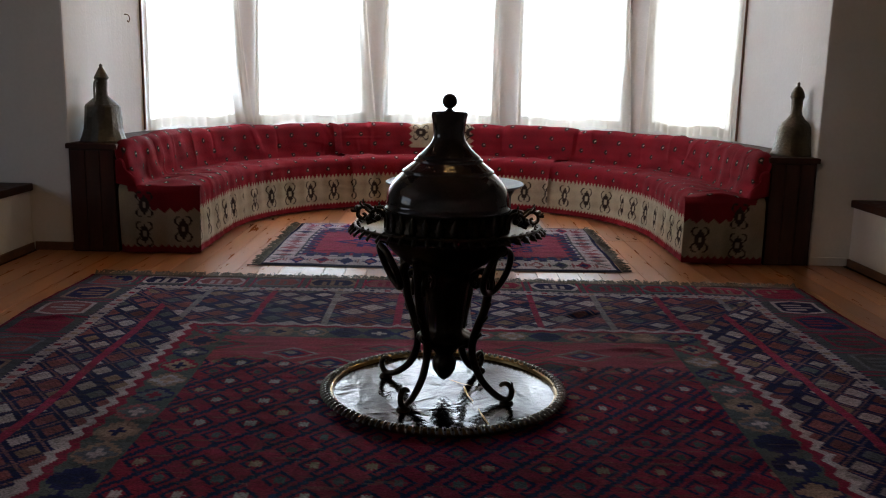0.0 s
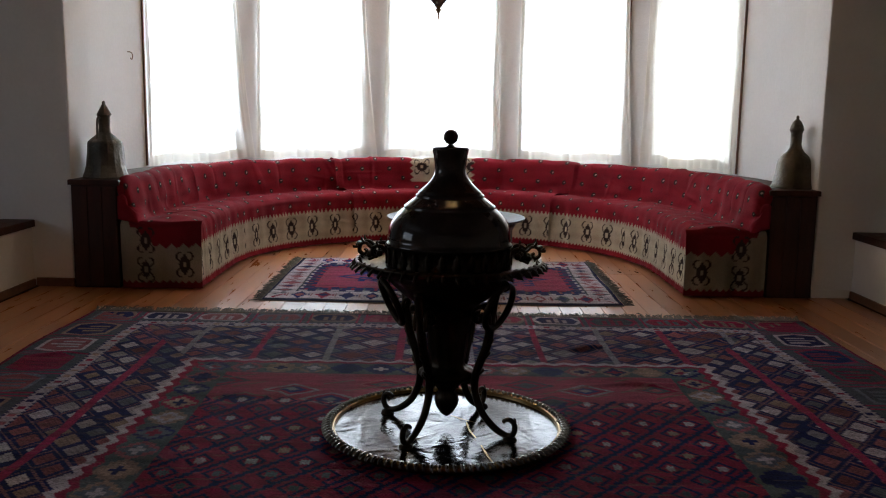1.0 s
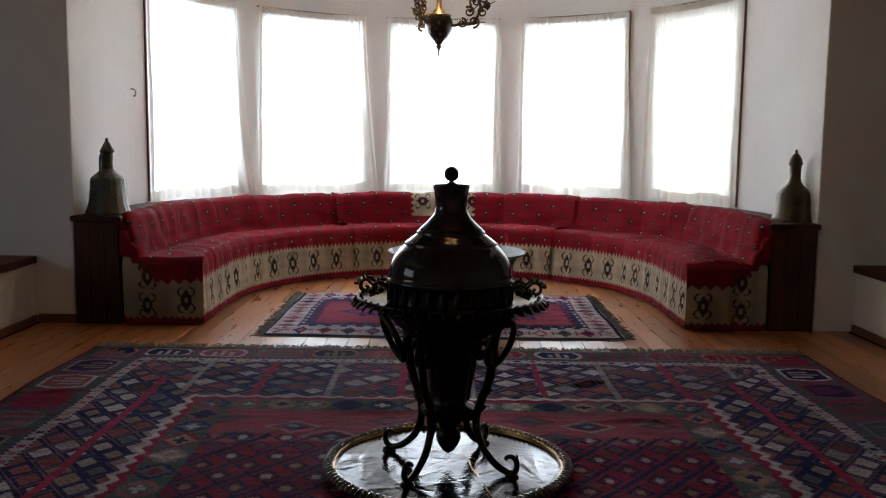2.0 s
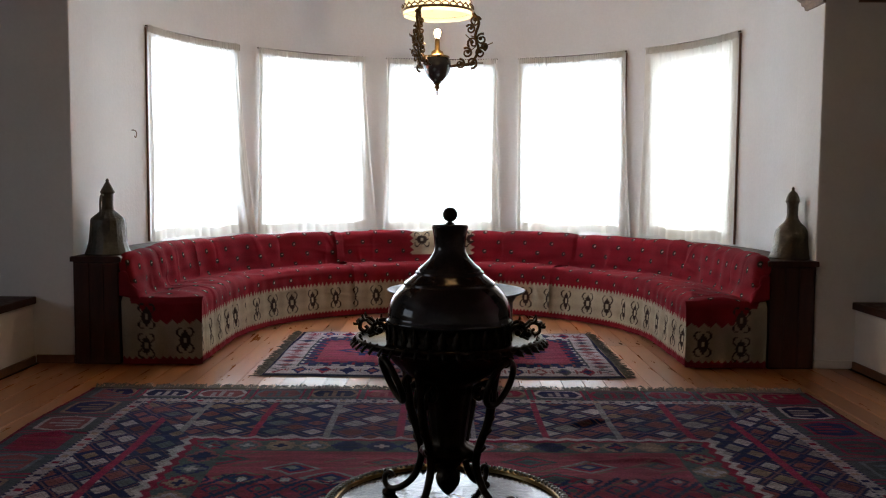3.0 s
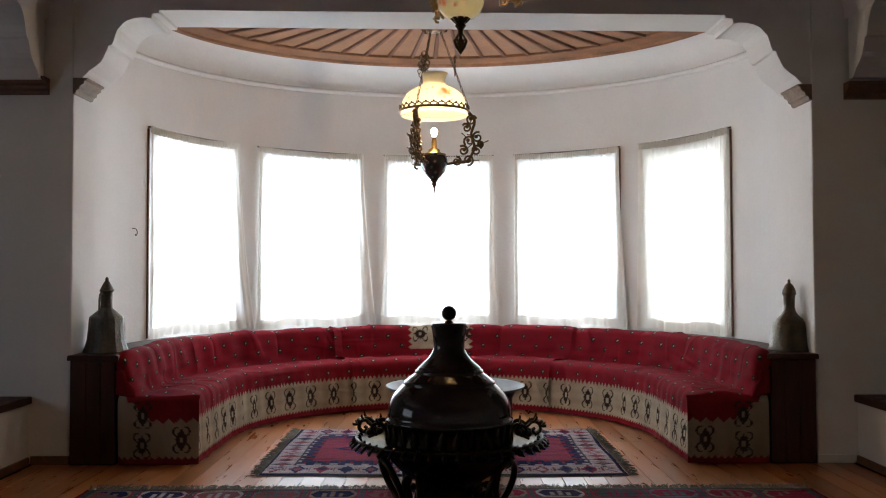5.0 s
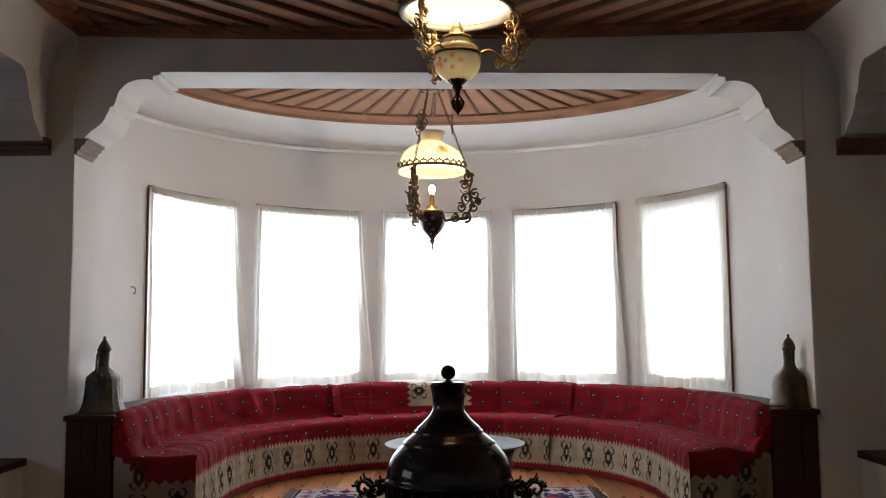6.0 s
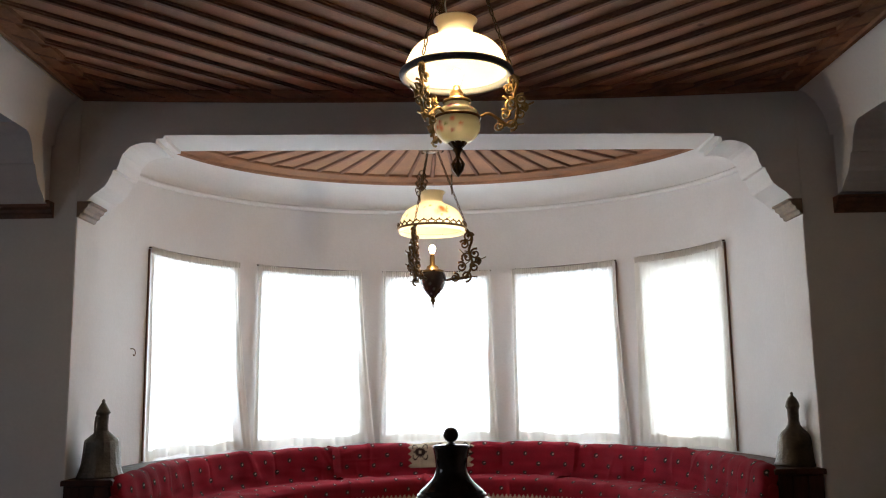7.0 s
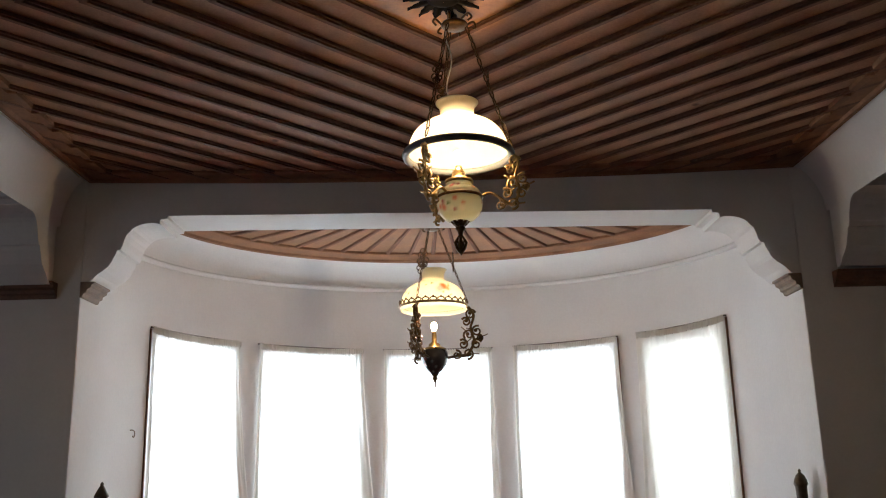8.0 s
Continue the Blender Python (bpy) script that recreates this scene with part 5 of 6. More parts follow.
shape("bowl", *lathe([(r, z - Z0) for r, z in ((0.230, 0.606), (0.222, 0.585), (0.208, 0.562), (0.188, 0.540), (0.160, 0.515), (0.126, 0.494), (0.102, 0.478), (0.092, 0.462), (0.097, 0.452), (0.088, 0.440),
                                              (0.079, 0.400), (0.072, 0.350), (0.066, 0.300), (0.061, 0.262), (0.070, 0.250), (0.098, 0.238), (0.102, 0.222), (0.088, 0.208), (0.062, 0.196),
                                              (0.040, 0.176), (0.030, 0.160), (0.040, 0.142), (0.044, 0.122), (0.038, 0.100), (0.022, 0.076), (0.008, 0.064), (0.001, 0.062))], 56,
                     lambda a, r, z: (r * (1 + 0.03 * math.cos(12 * a)) if z < 0.46 else r, z)), BRONZE_CAST, mangal, "dark fluted bowl and stem", smooth=True)
for k in range(4):
    an = radians(58 + 90 * k)
    m = Matrix.Rotation(an, 4, "Z")
    path = spline([(0.196, 0, 0.548), (0.186, 0, 0.510), (0.179, 0, 0.460), (0.174, 0, 0.410), (0.160, 0, 0.345), (0.132, 0, 0.275), (0.116, 0, 0.215),
                   (0.122, 0, 0.160), (0.150, 0, 0.102), (0.196, 0, 0.060), (0.240, 0, 0.040), (0.266, 0, 0.042), (0.279, 0, 0.060), (0.278, 0, 0.084), (0.262, 0, 0.098), (0.244, 0, 0.094), (0.236, 0, 0.086)], 6)
    pts = [(p.x, p.y, p.z - Z0) for p in path]
    leg = shape("leg", *moved(tube(pts, lambda t: 0.0165 - 0.0105 * max(0.0, t - 0.2), 10), m), BRONZE_CAST, mangal, smooth=True)
    # ribbed strap that rolls in over the leg's shoulder
    roll = spline([(0.176, 0, 0.415), (0.182, 0, 0.452), (0.168, 0, 0.482), (0.140, 0, 0.488), (0.116, 0, 0.468), (0.118, 0, 0.440), (0.140, 0, 0.434), (0.146, 0, 0.452), (0.134, 0, 0.460)], 6)
    strap = [tube([(p.x, w, p.z - Z0) for p in roll], lambda t: 0.0085 - 0.003 * t, 6) for w in (-0.021, -0.007, 0.007, 0.021)]
    shape("scroll", *moved(merge(*strap), m), BRONZE_CAST, leg, smooth=True)
    spur = moved(leaf(0.032, 0.008, 0.012), m @ Matrix.Translation((0.277, 0, 0.074 - Z0)) @ Matrix.Rotation(-1.15, 4, "Y"))
    shape("spur", *spur, BRONZE_CAST, leg, smooth=True)
    foot = merge(lathe([(0.001, 0.024), (0.010, 0.022), (0.013, 0.015), (0.022, 0.011), (0.026, 0.003), (0.026, 0.0)], 16, at=(0.262, 0, 0)))
    shape("foot", *moved(foot, m), BRONZE_CAST, leg, smooth=True)
    for zz, rr, tip in ((0.300, 0.148, 0.6), (0.235, 0.122, 0.5), (0.345, 0.165, 0.8)):
        lm = m @ Matrix.Translation((rr, 0, zz - Z0)) @ Matrix.Rotation(-tip, 4, "Y")
        shape("acanthus", *moved(leaf(0.040, 0.014, 0.010), lm), BRONZE_CAST, leg, smooth=True)
# strap under the stem that ties the legs
for k in range(4):
    m = Matrix.Rotation(radians(58 + 90 * k), 4, "Z")
    shape("stay", *moved(tube(spline([(0.06, 0, 0.215 - Z0), (0.085, 0, 0.205 - Z0), (0.105, 0, 0.212 - Z0), (0.118, 0, 0.220 - Z0)]), 0.008, 8), m), BRONZE_CAST, mangal, smooth=True)
# hanging rings and scrolled handles
for an, lean in ((200, 24), (-36, 20)):
    m = Matrix.Rotation(radians(an), 4, "Z") @ Matrix.Translation((0.243, 0, 0.572 - Z0)) @ Matrix.Rotation(radians(lean), 4, "Y")
    rp = [(0, 0.072 * math.cos(q), 0.084 * math.sin(q) - 0.080) for q in [2 * math.pi * k / 40 for k in range(40)]]
    ring = shape("hanging_ring", *moved(tube(rp, 0.0120, 8, closed=True), m), BRONZE_CAST, mangal, smooth=True)
    m2 = Matrix.Rotation(radians(an), 4, "Z") @ Matrix.Translation((0.232, 0, 0.575 - Z0))
    shape("ring_eye", *moved(tube(spline([(-0.01, 0, 0.01), (0.012, 0, 0.012), (0.02, 0, -0.004), (0.006, 0, -0.016), (-0.012, 0, -0.008)]), 0.006, 8), m2), BRONZE_CAST, ring, smooth=True)
for an in (176, -4):
    m = Matrix.Rotation(radians(an), 4, "Z") @ Matrix.Translation((0.216, 0, 0.655 - Z0)) @ Matrix.Scale(0.88, 4)
    hd = []
    for sy in (-1, 1):
        pts = spline([(0, sy * 0.055, 0.015), (0.025, sy * 0.050, 0.038), (0.055, sy * 0.040, 0.030), (0.062, sy * 0.036, 0.004), (0.044, sy * 0.034, -0.008), (0.034, sy * 0.032, 0.008), (0.046, sy * 0.03, 0.016)])
        hd.append(tube(pts, lambda t: 0.0085 - 0.003 * t, 8))
        pts = spline([(0.055, sy * 0.040, 0.020), (0.085, sy * 0.030, 0.046), (0.112, sy * 0.020, 0.038), (0.118, sy * 0.014, 0.010), (0.100, sy * 0.010, -0.004), (0.088, sy * 0.010, 0.010), (0.098, sy * 0.008, 0.018)])
        hd.append(tube(pts, lambda t: 0.0075 - 0.003 * t, 8))
        hd.append(ball((0.030, sy * 0.046, 0.008), 0.014, 7))
    hd.append(tube(spline([(0.112, -0.022, 0.038), (0.122, 0, 0.042), (0.112, 0.022, 0.038)]), 0.009, 8))
    hd.append(ball((0.072, 0.034, 0.0), 0.013, 7))
    hd.append(ball((0.072, -0.034, 0.0), 0.013, 7))
    for k, (lx, ly, lz, tl) in enumerate(((0.03, 0.05, 0.03, 0.9), (0.06, 0.04, 0.028, 0.4), (0.09, 0.028, 0.044, 0.7), (0.115, 0.016, 0.03, -0.2), (0.05, 0.036, -0.006, -0.6))):
        for sy in (-1, 1):
            hd.append(moved(leaf(0.030, 0.009, 0.008), Matrix.Translation((lx, sy * ly, lz)) @ Matrix.Rotation(sy * 0.6, 4, "Z") @ Matrix.Rotation(-tl, 4, "Y")))
    shape("scroll_handle", *moved(merge(*hd), m), BRONZE_CAST, mangal, smooth=True)


# ---- low table behind the brazier ----
TX, TY = 0.085, 6.30
table = thing("low_table", "low black drum table with a round pewter tray top", "table", (TX, TY, 0.010))
shape("body", *lathe([(0.38, 0.0), (0.405, 0.004), (0.405, 0.03), (0.395, 0.04), (0.40, 0.34), (0.42, 0.375), (0.42, 0.392), (0.001, 0.392)], 56), IRON, table, "black drum", smooth=False)
shape("tray_top", *lathe([(0.001, 0.398), (0.12, 0.398), (0.125, 0.401), (0.135, 0.398), (0.25, 0.398), (0.256, 0.401), (0.265, 0.398), (0.40, 0.399), (0.43, 0.404), (0.465, 0.419), (0.482, 0.427), (0.488, 0.424),
                          (0.484, 0.417), (0.46, 0.405), (0.42, 0.394)], 72), PEWTER, table, "dull pewter tray", smooth=True)


# ---- jugs on the ledge ----
def jug(x, y, z, prof, mat_, label, handle, dent, turn):
    j = thing("lidded_jug", label, "jug", (x, y, z), group="jugs on the ledge")
    nb = next(k for k, p in enumerate(prof) if p[2])

    def wob(a, r, h):
        return r * (1 + dent * math.sin(3 * a + 7 * h + turn) * math.sin(2 * a + 11 * h)), h
    body = shape("body", *lathe([(r, h) for r, h, lid_ in prof[:nb + 1]], 40 if dent < 0.05 else 17, wob), mat_, j, smooth=dent < 0.05)
    shape("lid", *lathe([(r, h) for r, h, lid_ in prof[nb:]], 28), mat_, j, smooth=True)
    m = Matrix.Rotation(turn, 4, "Z")
    shape("handle", *moved(tube(spline(handle), 0.007, 8), m), mat_, j, smooth=True)


jug(-2.235, 5.95, 0.6985, [(0.001, 0.0, 0), (0.145, 0.0, 0), (0.148, 0.006, 0), (0.135, 0.035, 0), (0.122, 0.08, 0), (0.116, 0.16, 0), (0.110, 0.225, 0), (0.104, 0.238, 0), (0.075, 0.262, 0), (0.044, 0.288, 0),
                        (0.038, 0.296, 0), (0.036, 0.33, 0), (0.039, 0.395, 0), (0.044, 0.405, 1), (0.047, 0.41, 1), (0.044, 0.416, 1), (0.022, 0.458, 1), (0.010, 0.478, 1), (0.012, 0.486, 1), (0.006, 0.497, 1), (0.001, 0.500, 1)],
    COPPER_TIN, "dented grey tinned-copper jug with a conical lid on the ledge", [(0.042, 0, 0.39), (0.062, 0, 0.385), (0.070, 0, 0.34), (0.072, 0, 0.27), (0.085, 0, 0.23), (0.108, 0, 0.20)], 0.055, radians(250))
jug(2.312, 5.97, 0.6985, [(0.001, 0.0, 0), (0.140, 0.0, 0), (0.142, 0.006, 0), (0.130, 0.03, 0), (0.118, 0.09, 0), (0.112, 0.15, 0), (0.104, 0.185, 0), (0.080, 0.215, 0), (0.055, 0.238, 0), (0.040, 0.262, 0), (0.035, 0.29, 0),
                      (0.037, 0.36, 0), (0.042, 0.372, 1), (0.046, 0.378, 1), (0.044, 0.386, 1), (0.040, 0.405, 1), (0.026, 0.435, 1), (0.010, 0.450, 1), (0.008, 0.456, 1), (0.011, 0.464, 1), (0.004, 0.474, 1), (0.001, 0.476, 1)],
    COPPER_HAM, "hammered copper jug with a domed lid on the ledge", [(0.038, 0, 0.36), (0.062, 0, 0.358), (0.078, 0, 0.32), (0.082, 0, 0.26), (0.092, 0, 0.20), (0.108, 0, 0.16)], 0.012, radians(75))


# ---- hanging oil lamps ----
def flower_paint(v, base, blooms):
    """Painted sprays on glass: colours by vertex."""
    p = np.array([tuple(q) for q in v])
    col = np.tile(np.array(base), (len(p), 1))
    an = np.arctan2(p[:, 1], p[:, 0])
    for a0, z0, ra, c in blooms:
        d = np.hypot(np.angle(np.exp(1j * (an - a0))) * np.hypot(p[:, 0], p[:, 1]), p[:, 2] - z0)
        w = np.clip(1.6 - d / ra * 1.3, 0, 1)[:, None]
        col = col * (1 - w) + np.array(c) * w
    return col


def chain(p0, p1, links, r=0.0045):
    """A slim chain of long links from p0 to p1."""
    p0, p1 = Vector(p0), Vector(p1)
    d = (p1 - p0) / links
    t = d.normalized()
    a = t.orthogonal().normalized()
    b = t.cross(a)
    out = []
    for k in range(links):
        c = p0 + d * (k + 0.5)
        u = a if k % 2 else b
        pts = [c + t * (d.length * 0.56 * math.cos(q)) + u * (0.0075 * math.sin(q)) for q in [2 * math.pi * i / 10 for i in range(10)]]
        out.append(tube(pts, r * 0.62, 5, closed=True))
    return merge(*out)


def scroll_arm(r0, z0, r1, z1, scale):
    """A flat openwork bracket of scrolls between the shade ring and the oil font, in the plane of x and z."""
    out = []
    main = spline([(r0, 0, z0), (r0 + 0.030 * scale, 0, z0 - 0.05 * scale), (r0 + 0.012 * scale, 0, z0 - 0.12 * scale), (r0 + 0.028 * scale, 0, z0 - 0.19 * scale), (r0 - 0.01 * scale, 0, z0 - 0.26 * scale),
                   (r1 + 0.05 * scale, 0, z1 + 0.01 * scale), (r1, 0, z1)], 7)
    out.append(tube(main, 0.0075 * scale, 6))
    for cx, cz, rad, tw, dr in ((0.012, -0.045, 0.030, 0.3, 1), (-0.012, -0.085, 0.026, 2.6, -1), (0.046, -0.135, 0.030, 1.2, 1), (0.002, -0.155, 0.030, 3.9, -1), (0.040, -0.205, 0.030, 0.4, 1), (-0.030, -0.205, 0.028, 2.2, -1),
                                (-0.005, -0.255, 0.030, 4.6, 1), (-0.065, -0.262, 0.026, 1.7, -1), (0.058, -0.170, 0.018, 5.0, 1)):
        pts = [(r0 + scale * (cx + rad * (1 - 0.70 * q / 14) * math.cos(tw + dr * q * 0.55)), 0.004 * math.sin(q), z0 + scale * (cz + rad * (1 - 0.70 * q / 14) * math.sin(tw + dr * q * 0.55))) for q in range(15)]
        out.append(tube(pts, lambda t: 0.0066 * scale * (1 - 0.35 * t), 5))
        out.append(ball((pts[-1][0], pts[-1][1], pts[-1][2]), 0.011 * scale, 5))
        lm = Matrix.Translation(pts[3]) @ Matrix.Rotation(-(tw + dr * 1.6), 4, "Y")
        out.append(moved(leaf(0.034 * scale, 0.011 * scale, 0.004, 0.004), lm))
    return merge(*out)


def hanging_lamp(x, y, ceil, canopy_z, shade_top, rim_z, shade_r, font_top, font_bottom, tip, font_r, bulb_z, painted, chains, spin, label, bulb_power):
    lamp_ = thing("hanging_oil_lamp", label, "lamp", (x, y, canopy_z), group="hanging lamps")
    o = canopy_z
    sc = shade_r / 0.25
    # canopy and hook
    rose = merge(lathe([(0.001, 0.05), (0.012, 0.045), (0.014, 0.02), (0.03, 0.012), (0.055, 0.004), (0.06, -0.006), (0.05, -0.014), (0.02, -0.018), (0.001, -0.02)], 28),
                 *[tube(spline([(0.055 * math.cos(q), 0.055 * math.sin(q), 0), (0.085 * math.cos(q + 0.2), 0.085 * math.sin(q + 0.2), 0.02), (0.098 * math.cos(q + 0.3), 0.098 * math.sin(q + 0.3), 0.0),
                                (0.082 * math.cos(q + 0.22), 0.082 * math.sin(q + 0.22), -0.012)]), 0.005, 6) for q in [2 * math.pi * k / 6 for k in range(6)]])
    shape("canopy", *rose, BRASS_DARK, lamp_, "openwork brass canopy", smooth=True)
    if ceil - canopy_z > 0.06:
        shape("hanger", *chain((0, 0, 0.04), (0, 0, ceil - o), max(2, int((ceil - o) / 0.035))), BRASS_DARK, lamp_)
    # shade
    h = shade_top - rim_z
    prof = ([(0.985, -0.12), (1.0, -0.09), (0.995, 0.0)] if painted else [(0.975, -0.03), (0.985, -0.02), (0.985, 0.0)]) + [(0.98, 0.12), (0.94, 0.26), (0.868, 0.39), (0.76, 0.50), (0.62, 0.585), (0.48, 0.645), (0.385, 0.69), (0.345, 0.74), (0.335, 0.80),
        (0.345, 0.88), (0.375, 0.945), (0.42, 0.985), (0.425, 1.0), (0.41, 1.0), (0.36, 0.95)]
    fine = spline([(shade_r * a, 0, rim_z + h * b - o) for a, b in prof], 4)
    sv, sf = lathe([(p.x, p.z) for p in fine], 96)
    if painted:
        rnd = random.Random(5)
        blooms = []
        zb = rim_z - o
        for base_a in (-1.2, 0.9, 3.0):
            blooms += [(base_a, zb + 0.42 * h, 0.034, (0.75, 0.16, 0.04)), (base_a - 0.16, zb + 0.34 * h, 0.030, (0.78, 0.45, 0.36)), (base_a + 0.14, zb + 0.36 * h, 0.020, (0.70, 0.30, 0.12))]
            for k in range(12):
                blooms.append((base_a + rnd.uniform(-0.95, 0.95), zb + h * rnd.uniform(0.15, 0.55), rnd.uniform(0.006, 0.013), ((0.30, 0.36, 0.10), (0.45, 0.35, 0.12), (0.62, 0.28, 0.16))[k % 3]))
        col = flower_paint(sv, (0.90, 0.83, 0.62), blooms)
        shape("shade", sv, sf, OPAL_PAINTED, lamp_, "cream glass shade painted with orange flowers", smooth=True, colours=col)
    else:
        shape("shade", sv, sf, OPAL, lamp_, "white opal glass shade", smooth=True)
    # ring that carries the shade
    rp = ring_pts(64, shade_r * 1.03, rim_z - o)
    gal = shape("shade_ring", *tube(rp, 0.009 * sc if painted else 0.018 * sc, 8, closed=True), BRASS_DARK if painted else PEWTER, lamp_, smooth=True)
    if painted:
        arcs = []
        for k in range(28):
            q = 2 * math.pi * k / 28
            pts = [((shade_r * 1.035) * math.cos(q + 0.1 * math.sin(w)), (shade_r * 1.035) * math.sin(q + 0.1 * math.sin(w)), rim_z - o + 0.016 + 0.014 * math.cos(w)) for w in [2 * math.pi * i / 9 for i in range(9)]]
            arcs.append(tube(pts, 0.0048, 5, closed=True))
            arcs.append(ball((shade_r * 1.035 * math.cos(q), shade_r * 1.035 * math.sin(q), rim_z - o + 0.035), 0.0075, 5))
        shape("openwork", *merge(*arcs), BRASS_DARK, gal, smooth=True)
    # chains and brackets
    for k in range(3):
        q = radians(spin + 120 * k)
        c, s = math.cos(q), math.sin(q)
        top = (0.05 * c, 0.05 * s, -0.012)
        low = (shade_r * 1.05 * c, shade_r * 1.05 * s, rim_z - o + 0.02)
        ch = shape("chain", *chain(top, low, chains), BRASS_DARK, lamp_, smooth=True)
        v1 = Vector(top).lerp(Vector(low), 0.5)
        side_ = Vector((-s, c, 0))
        bs = 1.6 if painted else 1.0
        rings = [tube([v1 + side_ * bs * (dx + 0.013 * sc * math.cos(w)) + Vector((0, 0, bs * (dz + 0.013 * sc * math.sin(w)))) for w in [2 * math.pi * i / 10 for i in range(10)]], 0.0036 * sc, 5, closed=True)
                 for dx, dz in ((0, 0.03), (-0.018, 0.010), (0.018, 0.010), (0, -0.016), (0, 0.056), (-0.012, 0.040), (0.012, 0.040), (-0.012, -0.006), (0.012, -0.006))]
        shape("chain_boss", *merge(*rings, ball(v1 + Vector((0, 0, 0.008)), 0.009 * sc, 5)), BRASS_DARK, ch, "openwork boss", smooth=True)
        am = Matrix.Rotation(q, 4, "Z")
        drop = (rim_z - font_bottom - 0.45 * (font_top - font_bottom)) / (0.30 if painted else 0.245)
        shape("bracket", *moved(scroll_arm(shade_r * 1.04, rim_z - o, font_r * 0.98, font_bottom + 0.62 * (font_top - font_bottom) - o, drop), am), BRASS_DARK if painted else BRASS_GILT, lamp_, "openwork scrolled bracket", smooth=True)
    # font, collar, burner, bulb, finial
    fh = font_top - font_bottom
    if painted:
        fprof = [(0.28, 0.0), (0.34, 0.06), (0.56, 0.16), (0.83, 0.33), (0.98, 0.55), (1.0, 0.70), (0.95, 0.84), (0.82, 0.95)]
    else:
        fprof = [(0.30, 0.0), (0.62, 0.06), (0.90, 0.22), (1.0, 0.42), (0.97, 0.54), (0.92, 0.60), (0.93, 0.70), (0.80, 0.80), (0.62, 0.86), (0.55, 1.0)]
    ff = spline([(font_r * a, 0, font_bottom + fh * b - o) for a, b in fprof], 5)
    fv, fq = lathe([(p.x, p.z) for p in ff], 64)
    rnd = random.Random(9)
    if painted:
        bl = [(rnd.uniform(-3.1, 3.1), font_bottom - o + fh * rnd.uniform(0.1, 0.9), rnd.uniform(0.008, 0.016), ((0.20, 0.05, 0.04), (0.16, 0.18, 0.17), (0.10, 0.07, 0.06))[k % 3]) for k in range(34)]
        shape("font", fv, fq, CERAMIC, lamp_, "dark mottled glazed oil font", smooth=True, colours=flower_paint(fv, (0.045, 0.035, 0.035), bl))
    else:
        bl = [(rnd.uniform(-3.1, 3.1), font_bottom - o + fh * rnd.uniform(0.2, 0.85), rnd.uniform(0.007, 0.015), ((0.38, 0.10, 0.13), (0.13, 0.20, 0.07), (0.60, 0.24, 0.18), (0.72, 0.66, 0.55))[k % 4]) for k in range(80)]
        shape("font", fv, fq, FONT_GLASS, lamp_, "pale green milk-glass oil font painted with flowers", smooth=True, colours=flower_paint(fv, (0.60, 0.62, 0.50), bl))
        band = [Vector((font_r * 0.985 * math.cos(k * math.tau / 48), font_r * 0.985 * math.sin(k * math.tau / 48), font_bottom + fh * 0.60 - o)) for k in range(48)]
        shape("font_ring", *tube(band, 0.006, 8, closed=True), BRASS_DARK, lamp_, "dark brass carrying ring", smooth=True)
    cr, cz = (font_r * 0.86, font_top - 0.012) if painted else (font_r * 0.60, font_top - 0.004)
    shape("collar", *lathe([(r, z - o) for r, z in ((cr, cz - 0.006), (cr * 1.06, cz), (cr * 1.02, cz + 0.008), (cr * 0.72, cz + 0.016), (cr * 0.55, cz + 0.022), (cr * 0.5, cz + 0.04),
                                                    (0.020, cz + 0.055), (0.018, bulb_z - 0.05), (0.012, bulb_z - 0.03))], 36), BRASS_OLD, lamp_, "brass collar and burner", smooth=True)
    b = shape("bulb", *lathe([(0.010, -0.034), (0.012, -0.026), (0.019, -0.006), (0.022, 0.008), (0.019, 0.022), (0.010, 0.031), (0.001, 0.034)], 20, at=(0, 0, bulb_z - o)), GLOW, lamp_, "glowing bulb", smooth=True)
    shape("finial", *lathe([(font_r * 0.22, font_bottom + 0.012 - o), (font_r * 0.28, font_bottom - o), (font_r * 0.14, font_bottom - 0.014 - o), (font_r * 0.24, font_bottom - 0.026 - o), (font_r * 0.13, font_bottom - 0.04 - o),
                            (0.006, font_bottom - (font_bottom - tip) * 0.55 - o), (0.016 if not painted else 0.007, font_bottom - (font_bottom - tip) * 0.75 - o), (0.001, tip - o)], 20), BRASS_DARK, lamp_, smooth=True)
    if not painted:
        kite = [(0, 0, 0.040), (0.016, 0, 0.012), (0.011, 0, -0.004), (0, 0, -0.022), (-0.011, 0, -0.004), (-0.016, 0, 0.012)]
        drop_ = [tube(kite, 0.0046, 6, closed=True), tube([(0.010, 0, 0.016), (-0.007, 0, 0.0)], 0.0032, 5), tube([(-0.010, 0, 0.016), (0.007, 0, 0.0)], 0.0032, 5), ball((0, 0, 0.008), 0.006, 5)]
        shape("pendant", *moved(merge(*drop_), Matrix.Translation((0, 0, tip + 0.026 - o)) @ Matrix.Scale(1.45, 4)), BRASS_DARK, lamp_, "pierced diamond drop")
        cup = [moved(leaf(0.045, 0.016, 0.016), Matrix.Rotation(2 * math.pi * k / 8, 4, "Z") @ Matrix.Translation((0.012, 0, font_bottom - 0.016 - o)) @ Matrix.Rotation(-0.5, 4, "Y")) for k in range(8)]
        shape("leaf_cup", *merge(*cup), BRASS_DARK, lamp_, smooth=True)
    return lamp_


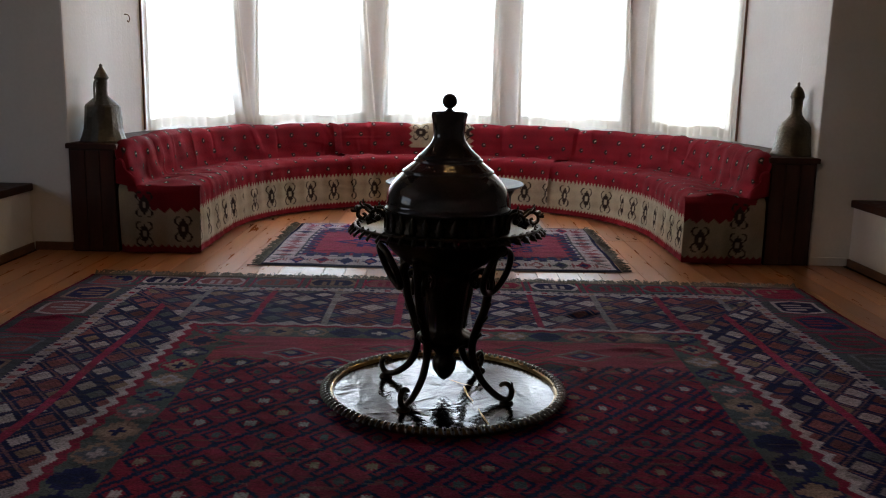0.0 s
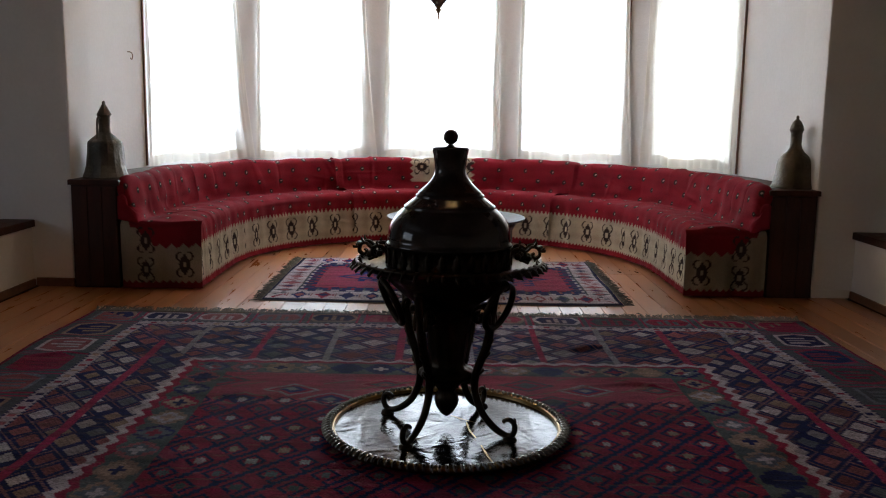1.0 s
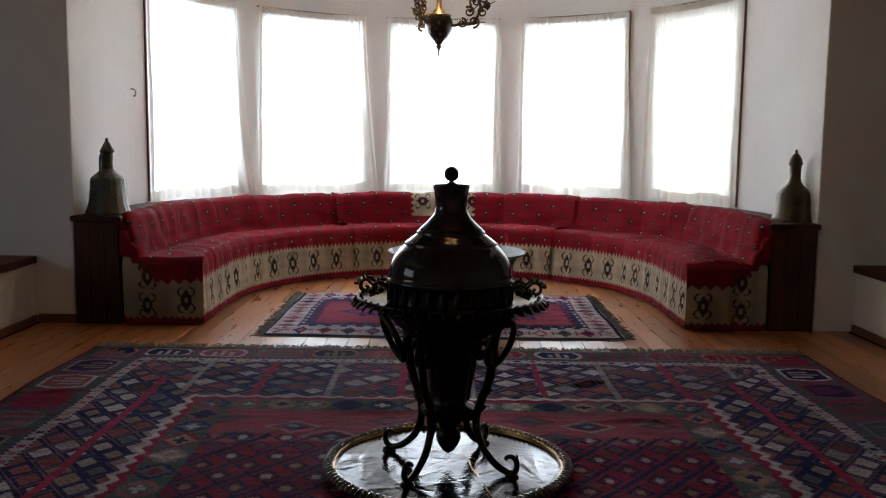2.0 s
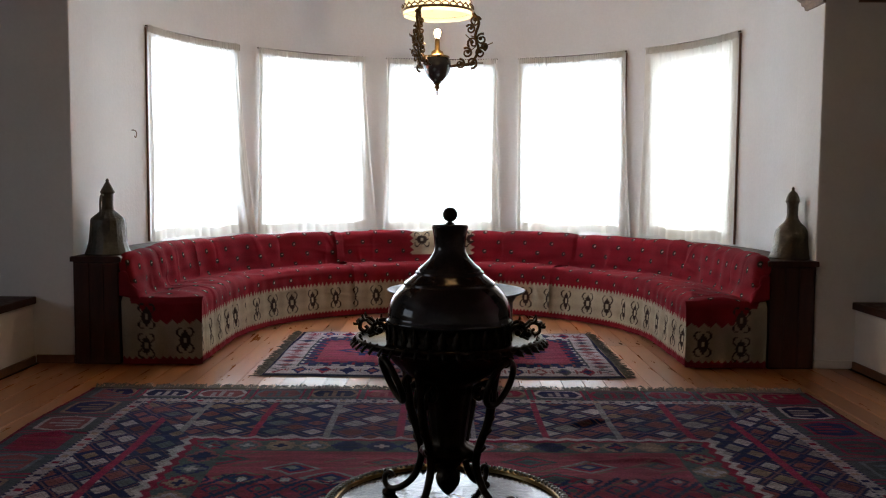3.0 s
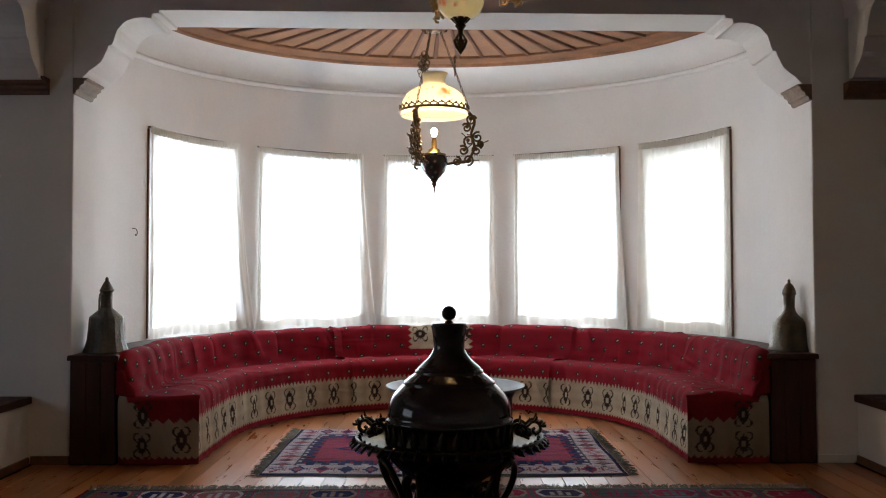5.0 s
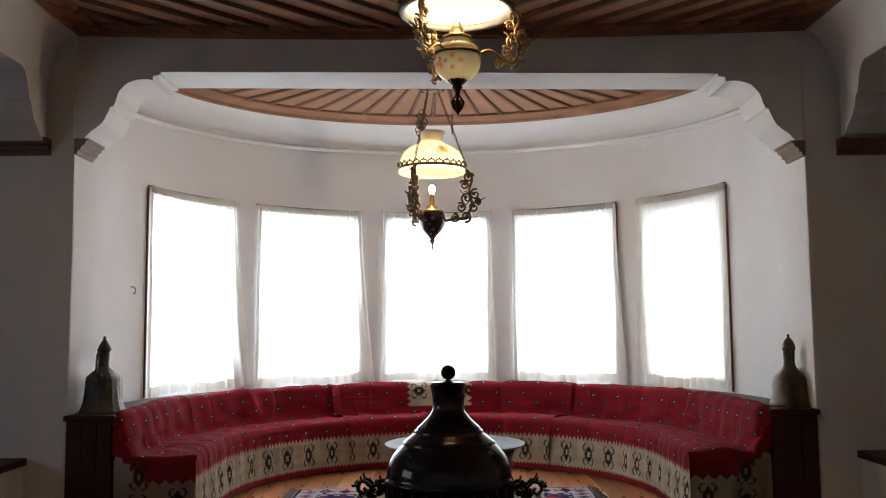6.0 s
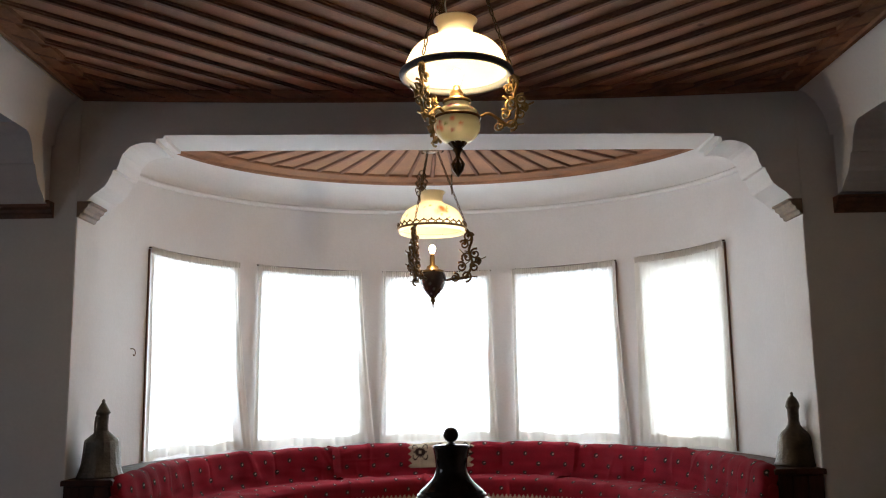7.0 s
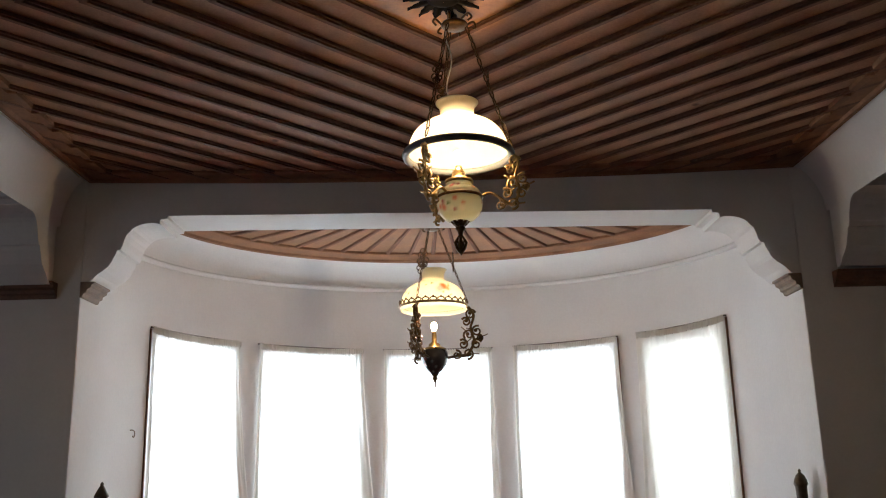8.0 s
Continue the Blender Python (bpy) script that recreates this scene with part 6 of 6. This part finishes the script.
hanging_lamp(-0.062, 6.60, 3.222, 3.03, 2.700, 2.418, 0.248, 2.105, 1.905, 1.80, 0.100, 2.262, True, 17, 2, "brass hanging oil lamp with a painted cream shade, lit", 1)
hanging_lamp(0.068, 3.50, 3.168, 3.11, 2.742, 2.507, 0.215, 2.392, 2.215, 2.085, 0.094, 2.495, False, 15, -6, "brass hanging oil lamp with a white opal shade, lit", 1)

# carved rose on the ceiling over the nearer lamp
rosette = thing("ceiling_rose", "carved orange timber rose in the middle of the ceiling", "ceiling rose", (CX0, CY0, CZ + 0.018))
shape("board", *clip_diamond(0.0001, 0.40, -0.006, 2), WOOD_GOLD, rosette)
for ob in rosette.children:
    ob.data.transform(Matrix.Translation((-CX0, -CY0, 0)))
petals = None
for k in range(14):
    m = Matrix.Rotation(2 * math.pi * k / 14, 4, "Z") @ Matrix.Translation((0.05, 0, -0.016))
    if petals is None:
        ob = shape("petal", *leaf(0.12, 0.026, -0.012, 0.008), SOOT, rosette, smooth=True)
        petals = ob.data
    else:
        ob = new("petal", petals)
        ob.parent = rosette
    ob.matrix_local = m
shape("boss", *lathe([(0.075, -0.008), (0.07, -0.026), (0.045, -0.036), (0.03, -0.04), (0.001, -0.04)], 24), SOOT, rosette, smooth=True)

# thin electric cable along the ceiling's edge, and the flex down to the nearer lamp
wire = thing("electric_cable", "thin ivory electric cable along the ceiling edge", "cable")
pts = [(-2.385 + 0.004 * math.sin(k * 1.7), 0.95 + 0.16 * k, 3.165 + 0.004 * math.sin(k * 2.3)) for k in range(30)]
shape("cable", *tube(spline(pts, 3), 0.004, 6), CABLE, wire, smooth=True)
flex = thing("lamp_flex", "thin ivory flex wound along the lamp's chain", "cable")
fp = [(0.068 - 0.03 - 0.012 * math.sin(k * 1.1), 3.46 + 0.012 * math.cos(k * 0.9), 3.10 - 0.042 * k) for k in range(9)]
shape("flex", *tube(spline(fp, 4), 0.003, 6), CABLE, flex, smooth=True)

# ---- floor boards, laid last ----
FLOOR = bpy.data.objects["floor"]
BOARD_W = 0.128
rndf = random.Random(17)
meshes = {}
for k in range(-24, 25):
    x = k * BOARD_W
    y = -2.79
    while y < 8.9:
        ln = rndf.choice((1.8, 2.4, 3.0, 3.6) if y > -2.7 else (0.9, 1.5, 2.1, 2.7))
        if abs(x) < 2.60:
            if ln not in meshes:
                v, f = box(-BOARD_W / 2 + 0.0018, BOARD_W / 2 - 0.0018, 0.001, ln - 0.001, -0.022, 0.0)
                top = [(-BOARD_W / 2 + 0.0018, 0.001), (BOARD_W / 2 - 0.0018, 0.001), (BOARD_W / 2 - 0.0018, ln - 0.001), (-BOARD_W / 2 + 0.0018, ln - 0.001)]
                ins = [(-BOARD_W / 2 + 0.0022, 0.002), (BOARD_W / 2 - 0.0022, 0.002), (BOARD_W / 2 - 0.0022, ln - 0.002), (-BOARD_W / 2 + 0.0022, ln - 0.002)]
                v = [(a, b, -0.022) for a, b in top] + [(a, b, -0.0006) for a, b in top] + [(a, b, 0.0) for a, b in ins]
                f = [(3, 2, 1, 0), (8, 9, 10, 11)] + [(i, (i + 1) % 4, 4 + (i + 1) % 4, 4 + i) for i in range(4)] + [(4 + i, 4 + (i + 1) % 4, 8 + (i + 1) % 4, 8 + i) for i in range(4)]
                meshes[ln] = bpy.data.meshes.new("floor_board")
                meshes[ln].from_pydata(v, [], f)
                meshes[ln].materials.append(WOOD_FLOOR)
            ob = new("floor_board", meshes[ln])
            ob.parent = FLOOR
            ob.location = (x, y, rndf.uniform(-0.0012, 0.0))
        y += ln
